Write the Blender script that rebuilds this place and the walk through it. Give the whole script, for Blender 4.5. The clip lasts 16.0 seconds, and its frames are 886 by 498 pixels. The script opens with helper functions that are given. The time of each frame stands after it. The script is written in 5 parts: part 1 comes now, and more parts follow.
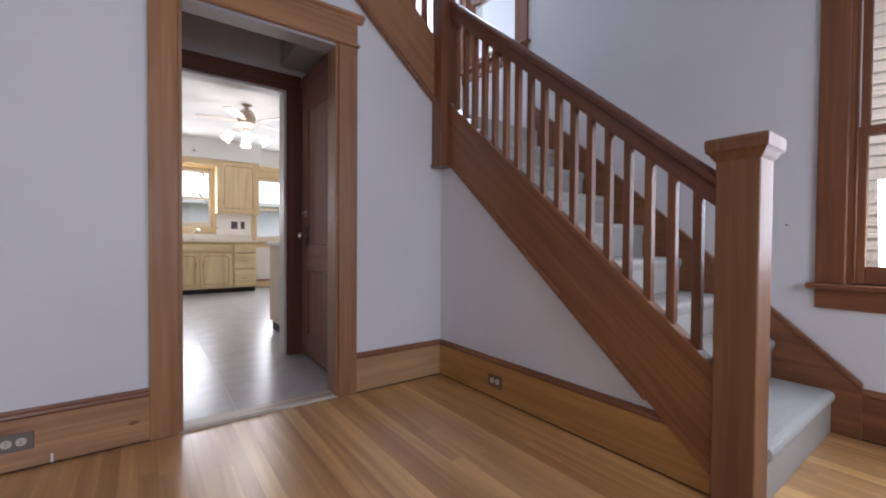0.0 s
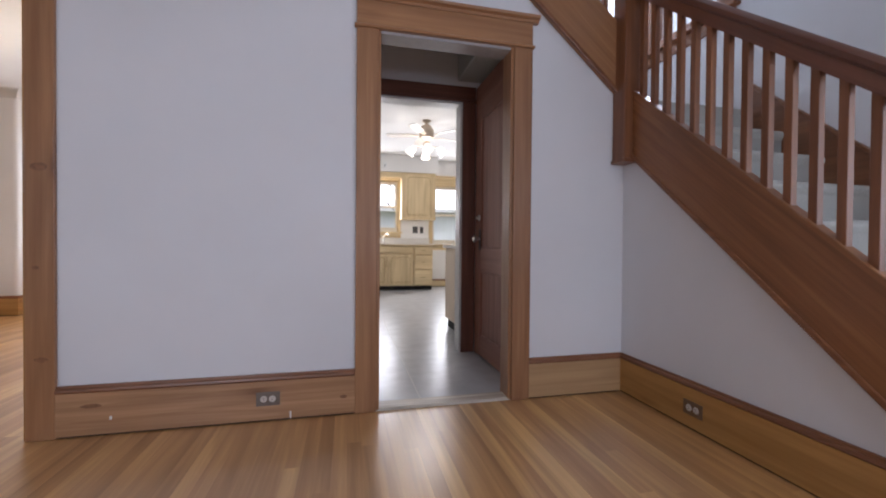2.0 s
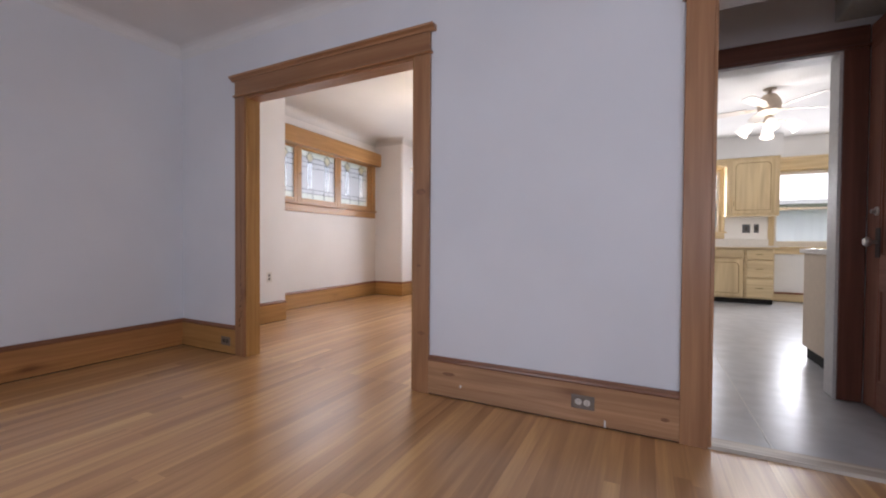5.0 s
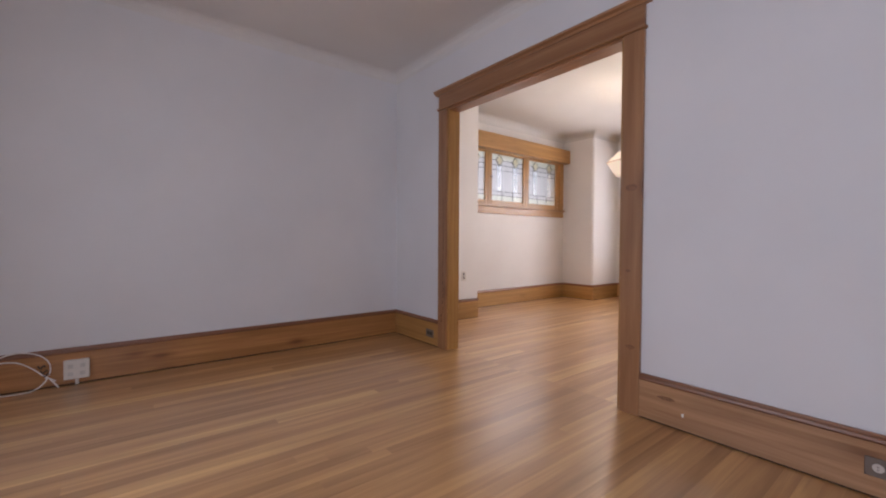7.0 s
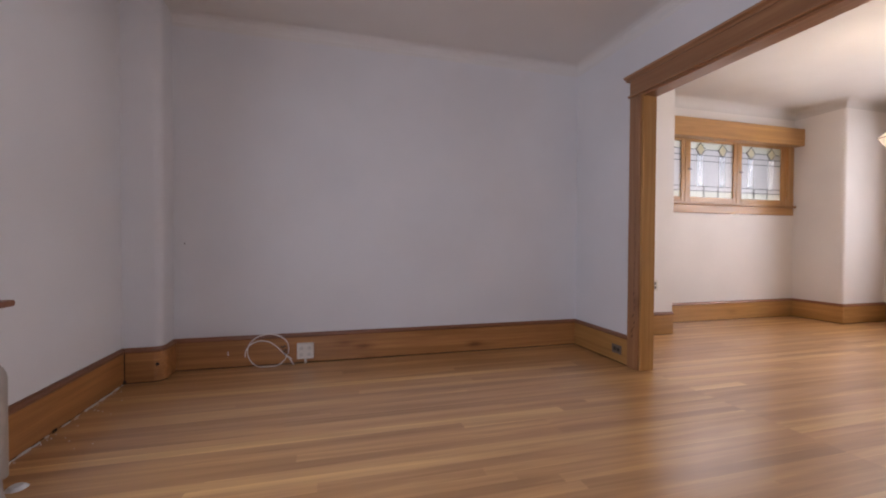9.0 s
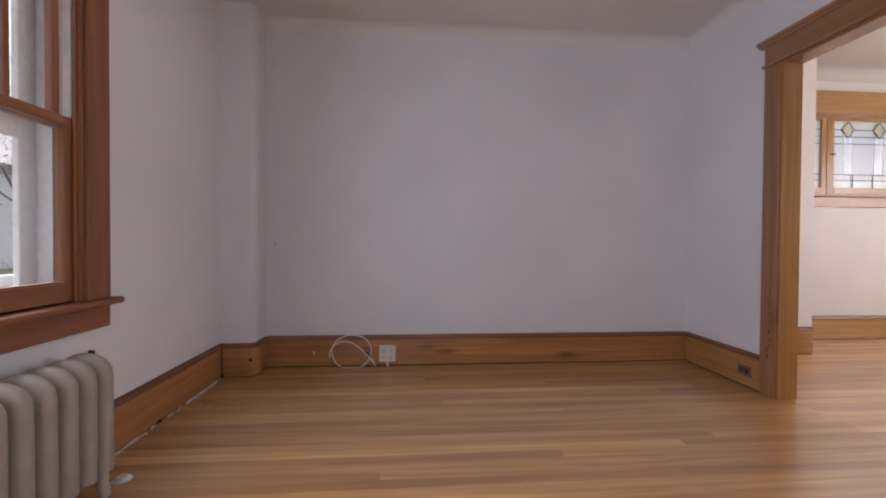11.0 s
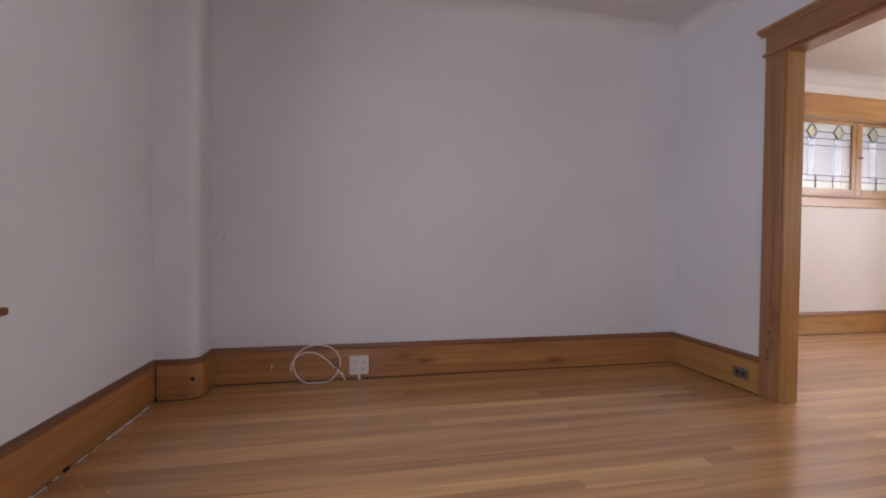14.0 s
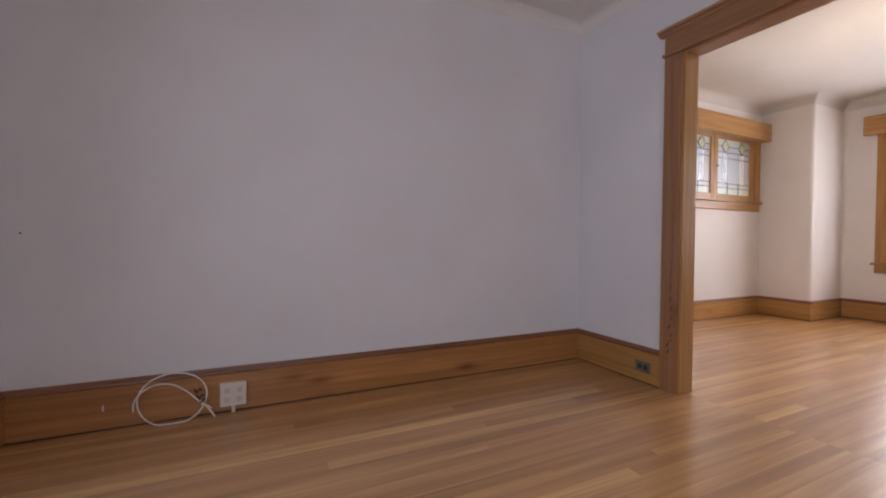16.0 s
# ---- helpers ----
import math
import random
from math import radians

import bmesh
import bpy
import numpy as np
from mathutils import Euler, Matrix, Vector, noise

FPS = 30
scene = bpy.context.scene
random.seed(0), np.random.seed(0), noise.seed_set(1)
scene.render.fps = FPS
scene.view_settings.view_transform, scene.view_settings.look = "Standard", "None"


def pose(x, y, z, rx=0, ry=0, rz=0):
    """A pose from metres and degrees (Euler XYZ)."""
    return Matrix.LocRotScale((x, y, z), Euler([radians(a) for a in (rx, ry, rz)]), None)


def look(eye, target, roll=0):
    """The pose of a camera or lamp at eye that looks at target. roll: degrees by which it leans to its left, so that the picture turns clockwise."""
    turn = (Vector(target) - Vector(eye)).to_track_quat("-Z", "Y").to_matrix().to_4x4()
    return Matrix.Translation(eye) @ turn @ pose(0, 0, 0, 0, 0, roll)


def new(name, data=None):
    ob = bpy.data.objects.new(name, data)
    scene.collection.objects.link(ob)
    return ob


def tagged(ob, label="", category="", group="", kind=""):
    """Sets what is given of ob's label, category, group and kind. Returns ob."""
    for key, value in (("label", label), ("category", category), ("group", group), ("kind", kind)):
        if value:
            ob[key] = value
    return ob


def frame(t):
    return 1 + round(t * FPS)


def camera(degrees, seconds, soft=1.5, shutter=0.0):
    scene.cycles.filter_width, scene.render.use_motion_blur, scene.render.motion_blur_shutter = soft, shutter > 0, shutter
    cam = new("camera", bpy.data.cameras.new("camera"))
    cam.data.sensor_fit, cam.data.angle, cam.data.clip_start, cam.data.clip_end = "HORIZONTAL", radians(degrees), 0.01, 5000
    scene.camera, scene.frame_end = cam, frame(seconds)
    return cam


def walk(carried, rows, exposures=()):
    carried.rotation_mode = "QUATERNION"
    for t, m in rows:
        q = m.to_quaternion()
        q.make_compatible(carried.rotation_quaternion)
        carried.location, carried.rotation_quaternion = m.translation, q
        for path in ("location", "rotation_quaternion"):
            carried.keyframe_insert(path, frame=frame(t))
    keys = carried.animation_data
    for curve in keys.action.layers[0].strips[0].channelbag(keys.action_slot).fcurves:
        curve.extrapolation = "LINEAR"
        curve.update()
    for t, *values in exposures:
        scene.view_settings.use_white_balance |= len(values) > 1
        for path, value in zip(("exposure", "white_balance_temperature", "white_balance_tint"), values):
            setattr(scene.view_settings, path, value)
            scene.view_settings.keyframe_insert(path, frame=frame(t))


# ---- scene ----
cam = camera(95.1, 16.0, soft=2.0)
PATH = [
    (0, (-0.129, -0.105, 0.928), (1.056, 1.506, 0.892), 0.4),
    (0.5, (-0.15, -0.091, 0.928), (0.873, 1.627, 0.893), 0.4),
    (1, (-0.162, -0.078, 0.926), (0.689, 1.732, 0.892), 0.3),
    (1.5, (-0.164, -0.066, 0.927), (0.5, 1.82, 0.897), 0.4),
    (2, (-0.16, -0.051, 0.926), (0.301, 1.895, 0.9), 0.5),
    (2.5, (-0.172, -0.034, 0.935), (0.049, 1.953, 0.904), 0.5),
    (3, (-0.177, -0.027, 0.935), (-0.195, 1.973, 0.906), 0.5),
    (3.5, (-0.188, -0.021, 0.945), (-0.435, 1.964, 0.913), 0.4),
    (4, (-0.2, -0.015, 0.944), (-0.667, 1.929, 0.914), 0.3),
    (4.5, (-0.227, -0.018, 0.948), (-0.902, 1.864, 0.916), 0.3),
    (5, (-0.264, -0.029, 0.949), (-1.162, 1.757, 0.915), 0.4),
    (5.2, (-0.281, -0.03, 0.953), (-1.257, 1.716, 0.916), 0.4),
    (7.3, (-0.427, -0.038, 0.964), (-2.089, 1.074, 0.93), 0.3),
    (7.5, (-0.442, -0.043, 0.957), (-2.16, 0.98, 0.929), 0.3),
    (8, (-0.489, -0.064, 0.965), (-2.296, 0.792, 0.937), 0.2),
    (8.5, (-0.53, -0.07, 0.967), (-2.408, 0.615, 0.94), 0.3),
    (9, (-0.581, -0.077, 0.976), (-2.51, 0.449, 0.944), 0.3),
    (9.5, (-0.632, -0.08, 0.971), (-2.595, 0.306, 0.945), 0.3),
    (10, (-0.693, -0.069, 0.976), (-2.678, 0.171, 0.948), 0.3),
    (12.5, (-0.991, -0.236, 0.959), (-2.986, -0.097, 0.928), 0.4),
    (13, (-1.056, -0.262, 0.961), (-3.046, -0.066, 0.925), 0.5),
    (13.5, (-1.117, -0.273, 0.955), (-3.096, 0.012, 0.92), 0.6),
    (14, (-1.181, -0.258, 0.947), (-3.144, 0.124, 0.913), 0.6),
    (14.5, (-1.265, -0.244, 0.937), (-3.204, 0.245, 0.904), 0.6),
    (15, (-1.359, -0.224, 0.93), (-3.264, 0.385, 0.895), 0.6),
    (15.5, (-1.444, -0.206, 0.929), (-3.306, 0.523, 0.897), 0.6),
    (16, (-1.537, -0.197, 0.94), (-3.344, 0.657, 0.901), 0.5),
]
walk(cam, [(t, look(eye, target, roll)) for t, eye, target, roll in PATH], [(0.0, 2.09, 5850, 13), (5.0, 2.09, 5890, 14), (8.0, 2.05, 6190, 18), (12.5, 2.12, 6200, 18), (16.0, 2.06, 6220, 18)])

# ---- world and light ----
world = bpy.data.worlds.new("sky")
scene.world = world
world.use_nodes = True
_sky = world.node_tree.nodes.new("ShaderNodeTexSky")
_sky.sky_type = "NISHITA"
_sky.sun_disc = False
_sky.sun_elevation = radians(74)
_sky.sun_rotation = radians(225)
_sky.air_density, _sky.dust_density, _sky.ozone_density = 0.7, 8.0, 0.3
_bg = world.node_tree.nodes["Background"]
_bg.inputs[1].default_value = 0.08
_pale = world.node_tree.nodes.new("ShaderNodeHueSaturation")
_pale.inputs["Saturation"].default_value = 0.3
world.node_tree.links.new(_sky.outputs[0], _pale.inputs["Color"])
world.node_tree.links.new(_pale.outputs[0], _bg.inputs[0])
sun_lamp = bpy.data.lights.new("sun", "SUN")
sun_lamp.energy, sun_lamp.angle, sun_lamp.color = 0.5, radians(30), (1.0, 0.97, 0.92)
new("sun", sun_lamp).matrix_world = look((0, 0, 20), (3.0, 3.5, 4.0))


def area(name, eye, target, w, h, power, color, spread=180):
    li = bpy.data.lights.new(name, "AREA")
    li.shape, li.size, li.size_y, li.energy, li.color = "RECTANGLE", w, h, power, color
    li.spread = radians(spread)
    ob = new(name, li)
    ob.matrix_world = look(eye, target)
    return ob


def bulb(name, at, power, color, radius=0.05):
    li = bpy.data.lights.new(name, "POINT")
    li.energy, li.color, li.shadow_soft_size = power, color, radius
    ob = new(name, li)
    ob.location = at
    return ob


YS_IN = -1.43
DAY = (0.84, 0.90, 1.0)
area("window_light", (-1.75, YS_IN, 1.42), (-1.75, 0.9, 1.2), 1.5, 1.25, 3.8, DAY, 150)
# lamp of the added, unseen second front window
area("window_light", (1.15, YS_IN, 1.42), (1.15, 0.9, 0.70), 1.1, 1.25, 4.6, DAY)
area("window_light", (2.59, -0.2, 1.5), (0, -0.2, 0.9), 0.85, 1.4, 4.8, DAY)
area("window_light", (2.59, 2.86, 3.3), (1.5, 2.86, 3.3), 0.65, 1.1, 7.2, DAY)
area("window_light", (-4.60, 4.65, 1.9), (0, 4.65, 1.7), 1.3, 0.65, 1.5, (1, 0.96, 0.93), 125)
area("window_light", (-2.5, 6.935, 1.5), (-2.5, 0, 1.5), 2.25, 1.5, 14.0, (1, 0.96, 0.94))
area("window_light", (0.42, 8.47, 1.70), (0.42, 0, 1.70), 0.75, 0.85, 8.0, (1, 0.97, 0.94))
area("window_light", (2.05, 8.47, 1.55), (2.05, 0, 1.55), 0.6, 1.0, 8.0, (1, 0.97, 0.94))


# ---- materials ----
def _nodes(name):
    m = bpy.data.materials.new(name)
    m.use_nodes = True
    nt = m.node_tree
    return m, nt, nt.nodes["Principled BSDF"]


def _n(nt, kind, **vals):
    node = nt.nodes.new(kind)
    for k, v in vals.items():
        node.inputs[k].default_value = v
    return node


def _ramp(nt, src, stops):
    r = nt.nodes.new("ShaderNodeValToRGB")
    e = r.color_ramp.elements
    while len(e) < len(stops):
        e.new(0.5)
    for el, (p, c) in zip(e, stops):
        el.position, el.color = p, (*c, 1)
    nt.links.new(src, r.inputs[0])
    return r


def _mix(nt, mode, fac, a, b):
    mx = nt.nodes.new("ShaderNodeMix")
    mx.data_type, mx.blend_type = "RGBA", mode
    for idx, v in ((0, fac), (6, a), (7, b)):
        if hasattr(v, "links"):
            nt.links.new(v, mx.inputs[idx])
        else:
            mx.inputs[idx].default_value = v if idx == 0 else (*v, 1)
    return mx.outputs[2]


def _bump(nt, p, height, strength, dist):
    b = _n(nt, "ShaderNodeBump", Strength=strength, Distance=dist)
    nt.links.new(height, b.inputs["Height"])
    nt.links.new(b.outputs[0], p.inputs["Normal"])


def paint(name, color, rough=0.6, bump=0.08, stain=0.06):
    """Rolled paint on plaster: faint stipple, faint wide unevenness."""
    m, nt, p = _nodes(name)
    tc = nt.nodes.new("ShaderNodeTexCoord")
    fine = _n(nt, "ShaderNodeTexNoise", Scale=90, Detail=3)
    wide = _n(nt, "ShaderNodeTexNoise", Scale=1.3, Detail=4)
    for n in (fine, wide):
        nt.links.new(tc.outputs["Object"], n.inputs["Vector"])
    lo = tuple(c * (1 - stain) for c in color)
    r = _ramp(nt, wide.outputs[0], [(0.35, lo), (0.65, color)])
    nt.links.new(r.outputs[0], p.inputs["Base Color"])
    p.inputs["Roughness"].default_value = rough
    _bump(nt, p, fine.outputs[0], bump, 0.004)
    return m


def wood(name, light, dark, axis, rough=0.35, coat=0.3, world_space=False, gloss=0.26, vary=0.25, scale=1.0, tilt=None, streaks=None, knots=0.0):
    """Varnished fir or oak with grain along the given axis."""
    m, nt, p = _nodes(name)
    if world_space:
        src = nt.nodes.new("ShaderNodeNewGeometry").outputs["Position"]
    else:
        src = nt.nodes.new("ShaderNodeTexCoord").outputs["Object"]
    info = nt.nodes.new("ShaderNodeObjectInfo")
    shift = nt.nodes.new("ShaderNodeVectorMath")
    shift.operation = "MULTIPLY_ADD"
    comb = nt.nodes.new("ShaderNodeCombineXYZ")
    for i in range(3):
        nt.links.new(info.outputs["Random"], comb.inputs[i])
    shift.inputs[1].default_value = (37, 53, 71)
    nt.links.new(comb.outputs[0], shift.inputs[0])
    nt.links.new(src, shift.inputs[2])
    if tilt:
        turn = nt.nodes.new("ShaderNodeVectorRotate")
        turn.rotation_type = tilt[0] + "_AXIS"
        turn.inputs["Angle"].default_value = radians(tilt[1])
        nt.links.new(shift.outputs[0], turn.inputs["Vector"])
        shift = turn
    mp = nt.nodes.new("ShaderNodeMapping")
    sc = [34 * scale] * 3
    sc["xyz".index(axis)] = 1.1 * scale
    mp.inputs["Scale"].default_value = sc
    nt.links.new(shift.outputs[0], mp.inputs["Vector"])
    grain = _n(nt, "ShaderNodeTexNoise", Scale=1.0, Detail=5, Roughness=0.6, Distortion=0.6)
    nt.links.new(mp.outputs[0], grain.inputs["Vector"])
    mp2 = nt.nodes.new("ShaderNodeMapping")
    sc2 = [6 * scale] * 3
    sc2["xyz".index(axis)] = 0.5 * scale
    mp2.inputs["Scale"].default_value = sc2
    nt.links.new(shift.outputs[0], mp2.inputs["Vector"])
    wide = _n(nt, "ShaderNodeTexNoise", Scale=1.0, Detail=3, Distortion=1.5)
    nt.links.new(mp2.outputs[0], wide.inputs["Vector"])
    r = _ramp(nt, grain.outputs[0], [(0.30, dark), (0.52, tuple((a + b) / 2 for a, b in zip(light, dark))), (0.68, light)])
    r2 = _ramp(nt, wide.outputs[0], [(0.3, (0.62, 0.56, 0.50)), (0.6, (1, 1, 1))])
    c1 = _mix(nt, "MULTIPLY", 0.75 if streaks else 0.6, r.outputs[0], r2.outputs[0])
    rv = _ramp(nt, info.outputs["Random"], streaks or [(0.0, (1 - vary, 1 - vary * 1.15, 1 - vary * 1.3)), (0.45, (1, 1, 1)), (1.0, (1 + vary * 0.5, 1 + vary * 0.6, 1 + vary * 0.6))])
    c2 = _mix(nt, "MULTIPLY", 1.0, c1, rv.outputs[0])
    if knots:
        mk = nt.nodes.new("ShaderNodeMapping")
        sk = [5.0, 5.0, 5.0]
        sk["xyz".index(axis)] = 1.7
        mk.inputs["Scale"].default_value = sk
        nt.links.new(shift.outputs[0], mk.inputs["Vector"])
        vo = _n(nt, "ShaderNodeTexVoronoi", Scale=1.0)
        nt.links.new(mk.outputs[0], vo.inputs["Vector"])
        wob = _n(nt, "ShaderNodeMath")
        wob.operation = "MULTIPLY_ADD"
        nt.links.new(grain.outputs[0], wob.inputs[0])
        wob.inputs[1].default_value = 0.10
        nt.links.new(vo.outputs["Distance"], wob.inputs[2])
        rk = _ramp(nt, wob.outputs[0], [(0.10, (0.45, 0.36, 0.30)), (0.17, (0.8, 0.75, 0.72)), (0.26, (1, 1, 1))])
        c2 = _mix(nt, "MULTIPLY", knots, c2, rk.outputs[0])
    nt.links.new(c2, p.inputs["Base Color"])
    rr = _ramp(nt, wide.outputs[0], [(0.2, (rough * 1.25,) * 3), (0.8, (rough * 0.85,) * 3)])
    nt.links.new(rr.outputs[0], p.inputs["Roughness"])
    p.inputs["Coat Weight"].default_value = coat
    p.inputs["Coat Roughness"].default_value = gloss
    _bump(nt, p, grain.outputs[0], 0.12, 0.002)
    return m


def plain(name, color, rough=0.5, metal=0.0, vary=0.12, scale=25, bump=0.05):
    m, nt, p = _nodes(name)
    tc = nt.nodes.new("ShaderNodeTexCoord")
    n = _n(nt, "ShaderNodeTexNoise", Scale=scale, Detail=4)
    nt.links.new(tc.outputs["Object"], n.inputs["Vector"])
    r = _ramp(nt, n.outputs[0], [(0.3, tuple(c * (1 - vary) for c in color)), (0.7, color)])
    nt.links.new(r.outputs[0], p.inputs["Base Color"])
    p.inputs["Roughness"].default_value, p.inputs["Metallic"].default_value = rough, metal
    _bump(nt, p, n.outputs[0], bump, 0.003)
    return m


def glass(name, color=(1, 1, 1), rough=0.0):
    m, nt, p = _nodes(name)
    p.inputs["Base Color"].default_value = (*color, 1)
    p.inputs["Roughness"].default_value = rough
    p.inputs["Transmission Weight"].default_value = 1.0
    p.inputs["IOR"].default_value = 1.45
    return m


def glowing(name, color, strength):
    m, nt, p = _nodes(name)
    p.inputs["Base Color"].default_value = (*color, 1)
    p.inputs["Emission Color"].default_value = (*color, 1)
    p.inputs["Emission Strength"].default_value = strength
    return m


WALL = paint("wall_paint", (0.74, 0.735, 0.75))
WALL_DINING = paint("dining_paint", (0.80, 0.765, 0.735))
WALL_KITCHEN = paint("kitchen_paint", (0.82, 0.80, 0.77))
CEIL = paint("ceiling_paint", (0.74, 0.72, 0.70), 0.75)
# dining ceiling colour is darkened to offset strong lamp light on it
CEIL_DINING = paint("dining_ceiling_toned_down", (0.65, 0.625, 0.595), 0.75)
TL, TD = (0.43, 0.224, 0.104), (0.32, 0.150, 0.066)
TRIM = {a: wood("trim_wood_" + a, TL, TD, a, 0.36, 0.25, vary=0.12, knots=0.55) for a in "xyz"}
DL, DD = (0.31, 0.130, 0.080), (0.22, 0.085, 0.052)
DARK = {a: wood("stair_wood_" + a, (0.285, 0.117, 0.048), (0.190, 0.072, 0.029), a, 0.36, 0.14, vary=0.12, knots=0.35) for a in "xyz"}
DOORW = {a: wood("door_wood_" + a, DL, DD, a, 0.48, 0.1, vary=0.1) for a in "xyz"}
BASE = {a: wood("baseboard_wood_" + a, (0.52, 0.285, 0.090), (0.39, 0.195, 0.056), a, 0.34, 0.3, vary=0.10, knots=0.45) for a in "xyz"}
OLDB = {a: wood("aged_baseboard_wood_" + a, (0.52, 0.245, 0.076), (0.34, 0.145, 0.043), a, 0.36, 0.25, vary=0.10, knots=0.85) for a in "xyz"}
PALEB = {a: wood("pale_baseboard_wood_" + a, (0.52, 0.300, 0.158), (0.32, 0.160, 0.074), a, 0.38, 0.2, vary=0.08, knots=0.7) for a in "xyz"}
FADED = {a: wood("faded_baseboard_wood_" + a, (0.55, 0.36, 0.19), (0.43, 0.265, 0.125), a, 0.42, 0.15, vary=0.06, knots=0.3) for a in "xyz"}
PINE = {a: wood("kitchen_wood_" + a, (0.76, 0.60, 0.35), (0.67, 0.51, 0.28), a, 0.4, 0.2, vary=0.08) for a in "xyz"}
PLANK = wood("floor_plank", (0.690, 0.394, 0.150), (0.49, 0.253, 0.090), "y", 0.32, 0.9, True, 0.26, scale=0.8, streaks=[
    (0.0, (0.82, 0.78, 0.74)), (0.30, (0.92, 0.90, 0.88)), (0.74, (1.0, 0.99, 0.98)), (0.86, (1.12, 1.16, 1.18)), (1.0, (1.28, 1.40, 1.44))])
JOINT = plain("floor_gap", (0.06, 0.03, 0.015), 0.8)
CARPET = plain("carpet", (0.47, 0.46, 0.42), 0.95, vary=0.25, scale=160, bump=0.6)
WHITE = plain("white_paint", (0.78, 0.78, 0.77), 0.45)
BRASS = plain("aged_brass", (0.45, 0.33, 0.17), 0.35, 1.0)
NICKEL = plain("worn_nickel", (0.62, 0.60, 0.57), 0.28, 1.0)
DARKMETAL = plain("dark_metal", (0.08, 0.07, 0.06), 0.45, 0.8)
GLASS = glass("window_glass")


# ---- building helpers ----
def B(bm, x0, x1, y0, y1, z0, z1, bev=0.0):
    v = [bm.verts.new((x, y, z)) for z in (z0, z1) for x, y in ((x0, y0), (x1, y0), (x1, y1), (x0, y1))]
    f = [(3, 2, 1, 0), (4, 5, 6, 7), (0, 1, 5, 4), (1, 2, 6, 5), (2, 3, 7, 6), (3, 0, 4, 7)]
    fs = [bm.faces.new([v[i] for i in q]) for q in f]
    if bev:
        es = list({e for q in fs for e in q.edges})
        bmesh.ops.bevel(bm, geom=es, offset=bev, segments=2 if bev > 0.004 else 1, affect="EDGES", profile=0.5)
    return bm


def prism(bm, pts, axis, a0, a1, bev=0.0):
    """Extrude a polygon of two coordinates along the axis left out (x: (y, z), y: (x, z), z: (x, y))."""
    def at(p, a):
        return {"x": (a, p[0], p[1]), "y": (p[0], a, p[1]), "z": (p[0], p[1], a)}[axis]
    lo = [bm.verts.new(at(p, a0)) for p in pts]
    hi = [bm.verts.new(at(p, a1)) for p in pts]
    k = len(pts)
    fs = [bm.faces.new(lo[::-1]), bm.faces.new(hi)]
    fs += [bm.faces.new((lo[i], lo[(i + 1) % k], hi[(i + 1) % k], hi[i])) for i in range(k)]
    bmesh.ops.recalc_face_normals(bm, faces=fs)
    if bev:
        es = list({e for q in fs for e in q.edges})
        bmesh.ops.bevel(bm, geom=es, offset=bev, segments=2, affect="EDGES", profile=0.5)
    return bm


def lathe(bm, prof, n=20, m=Matrix()):
    """Turn (radius, z) pairs about z."""
    rings = []
    for r, z in prof:
        if r < 1e-5:
            rings.append([bm.verts.new(m @ Vector((0, 0, z)))])
        else:
            rings.append([bm.verts.new(m @ Vector((r * math.cos(2 * math.pi * i / n), r * math.sin(2 * math.pi * i / n), z))) for i in range(n)])
    for a, b in zip(rings, rings[1:]):
        for i in range(n):
            j = (i + 1) % n
            if len(a) == 1 and len(b) == 1:
                continue
            if len(a) == 1:
                bm.faces.new((a[0], b[j], b[i]))
            elif len(b) == 1:
                bm.faces.new((a[i], a[j], b[0]))
            else:
                bm.faces.new((a[i], a[j], b[j], b[i]))
    bmesh.ops.recalc_face_normals(bm, faces=bm.faces)
    return bm


def tube(bm, pts, r, n=10):
    """A round bar along a line of points."""
    pts = [Vector(p) for p in pts]
    rings = []
    for i, p in enumerate(pts):
        d = (pts[min(i + 1, len(pts) - 1)] - pts[max(i - 1, 0)]).normalized()
        a = d.orthogonal().normalized() if i == 0 else (prev - d * prev.dot(d)).normalized()
        prev = a
        b = d.cross(a)
        rings.append([bm.verts.new(p + r * (math.cos(2 * math.pi * k / n) * a + math.sin(2 * math.pi * k / n) * b)) for k in range(n)])
    for s, e in zip(rings, rings[1:]):
        for k in range(n):
            bm.faces.new((s[k], s[(k + 1) % n], e[(k + 1) % n], e[k]))
    bm.faces.new(rings[0][::-1])
    bm.faces.new(rings[-1])
    bmesh.ops.recalc_face_normals(bm, faces=bm.faces)
    return bm


def mesh_of(name, bm, material, smooth=False):
    me = bpy.data.meshes.new(name)
    bm.to_mesh(me)
    bm.free()
    me.materials.append(material)
    if smooth:
        me.shade_smooth()
        me.set_sharp_from_angle(angle=radians(40))
    return me


def part(name, bm, material, parent, label="", smooth=False):
    ob = new(name, mesh_of(name, bm, material, smooth))
    ob.parent = parent
    return tagged(ob, label)


def thing(name, m, label, category, group="", kind=""):
    ob = new(name)
    ob.empty_display_size = 0.1
    ob.matrix_world = m
    return tagged(ob, label, category, group, kind)


def solid(name, bm, material, label, category, kind="", group="", smooth=False):
    return tagged(new(name, mesh_of(name, bm, material, smooth)), label, category, group, kind)


def nb():
    return bmesh.new()


# ---- plan ----
XW, XE, YS, YN = -4.03, 2.62, -1.46, 2.20      # living room and hall
WT = 0.11                                       # thickness of the inner wall
CH = 2.66                                       # ceiling
KD0, KD1, DH = 0.0, 0.79, 2.085                 # kitchen doorway
OP0, OP1 = -3.175, -1.588                         # dining opening
SX = 1.55                                       # face of the wall under the stairs

S = "structure"
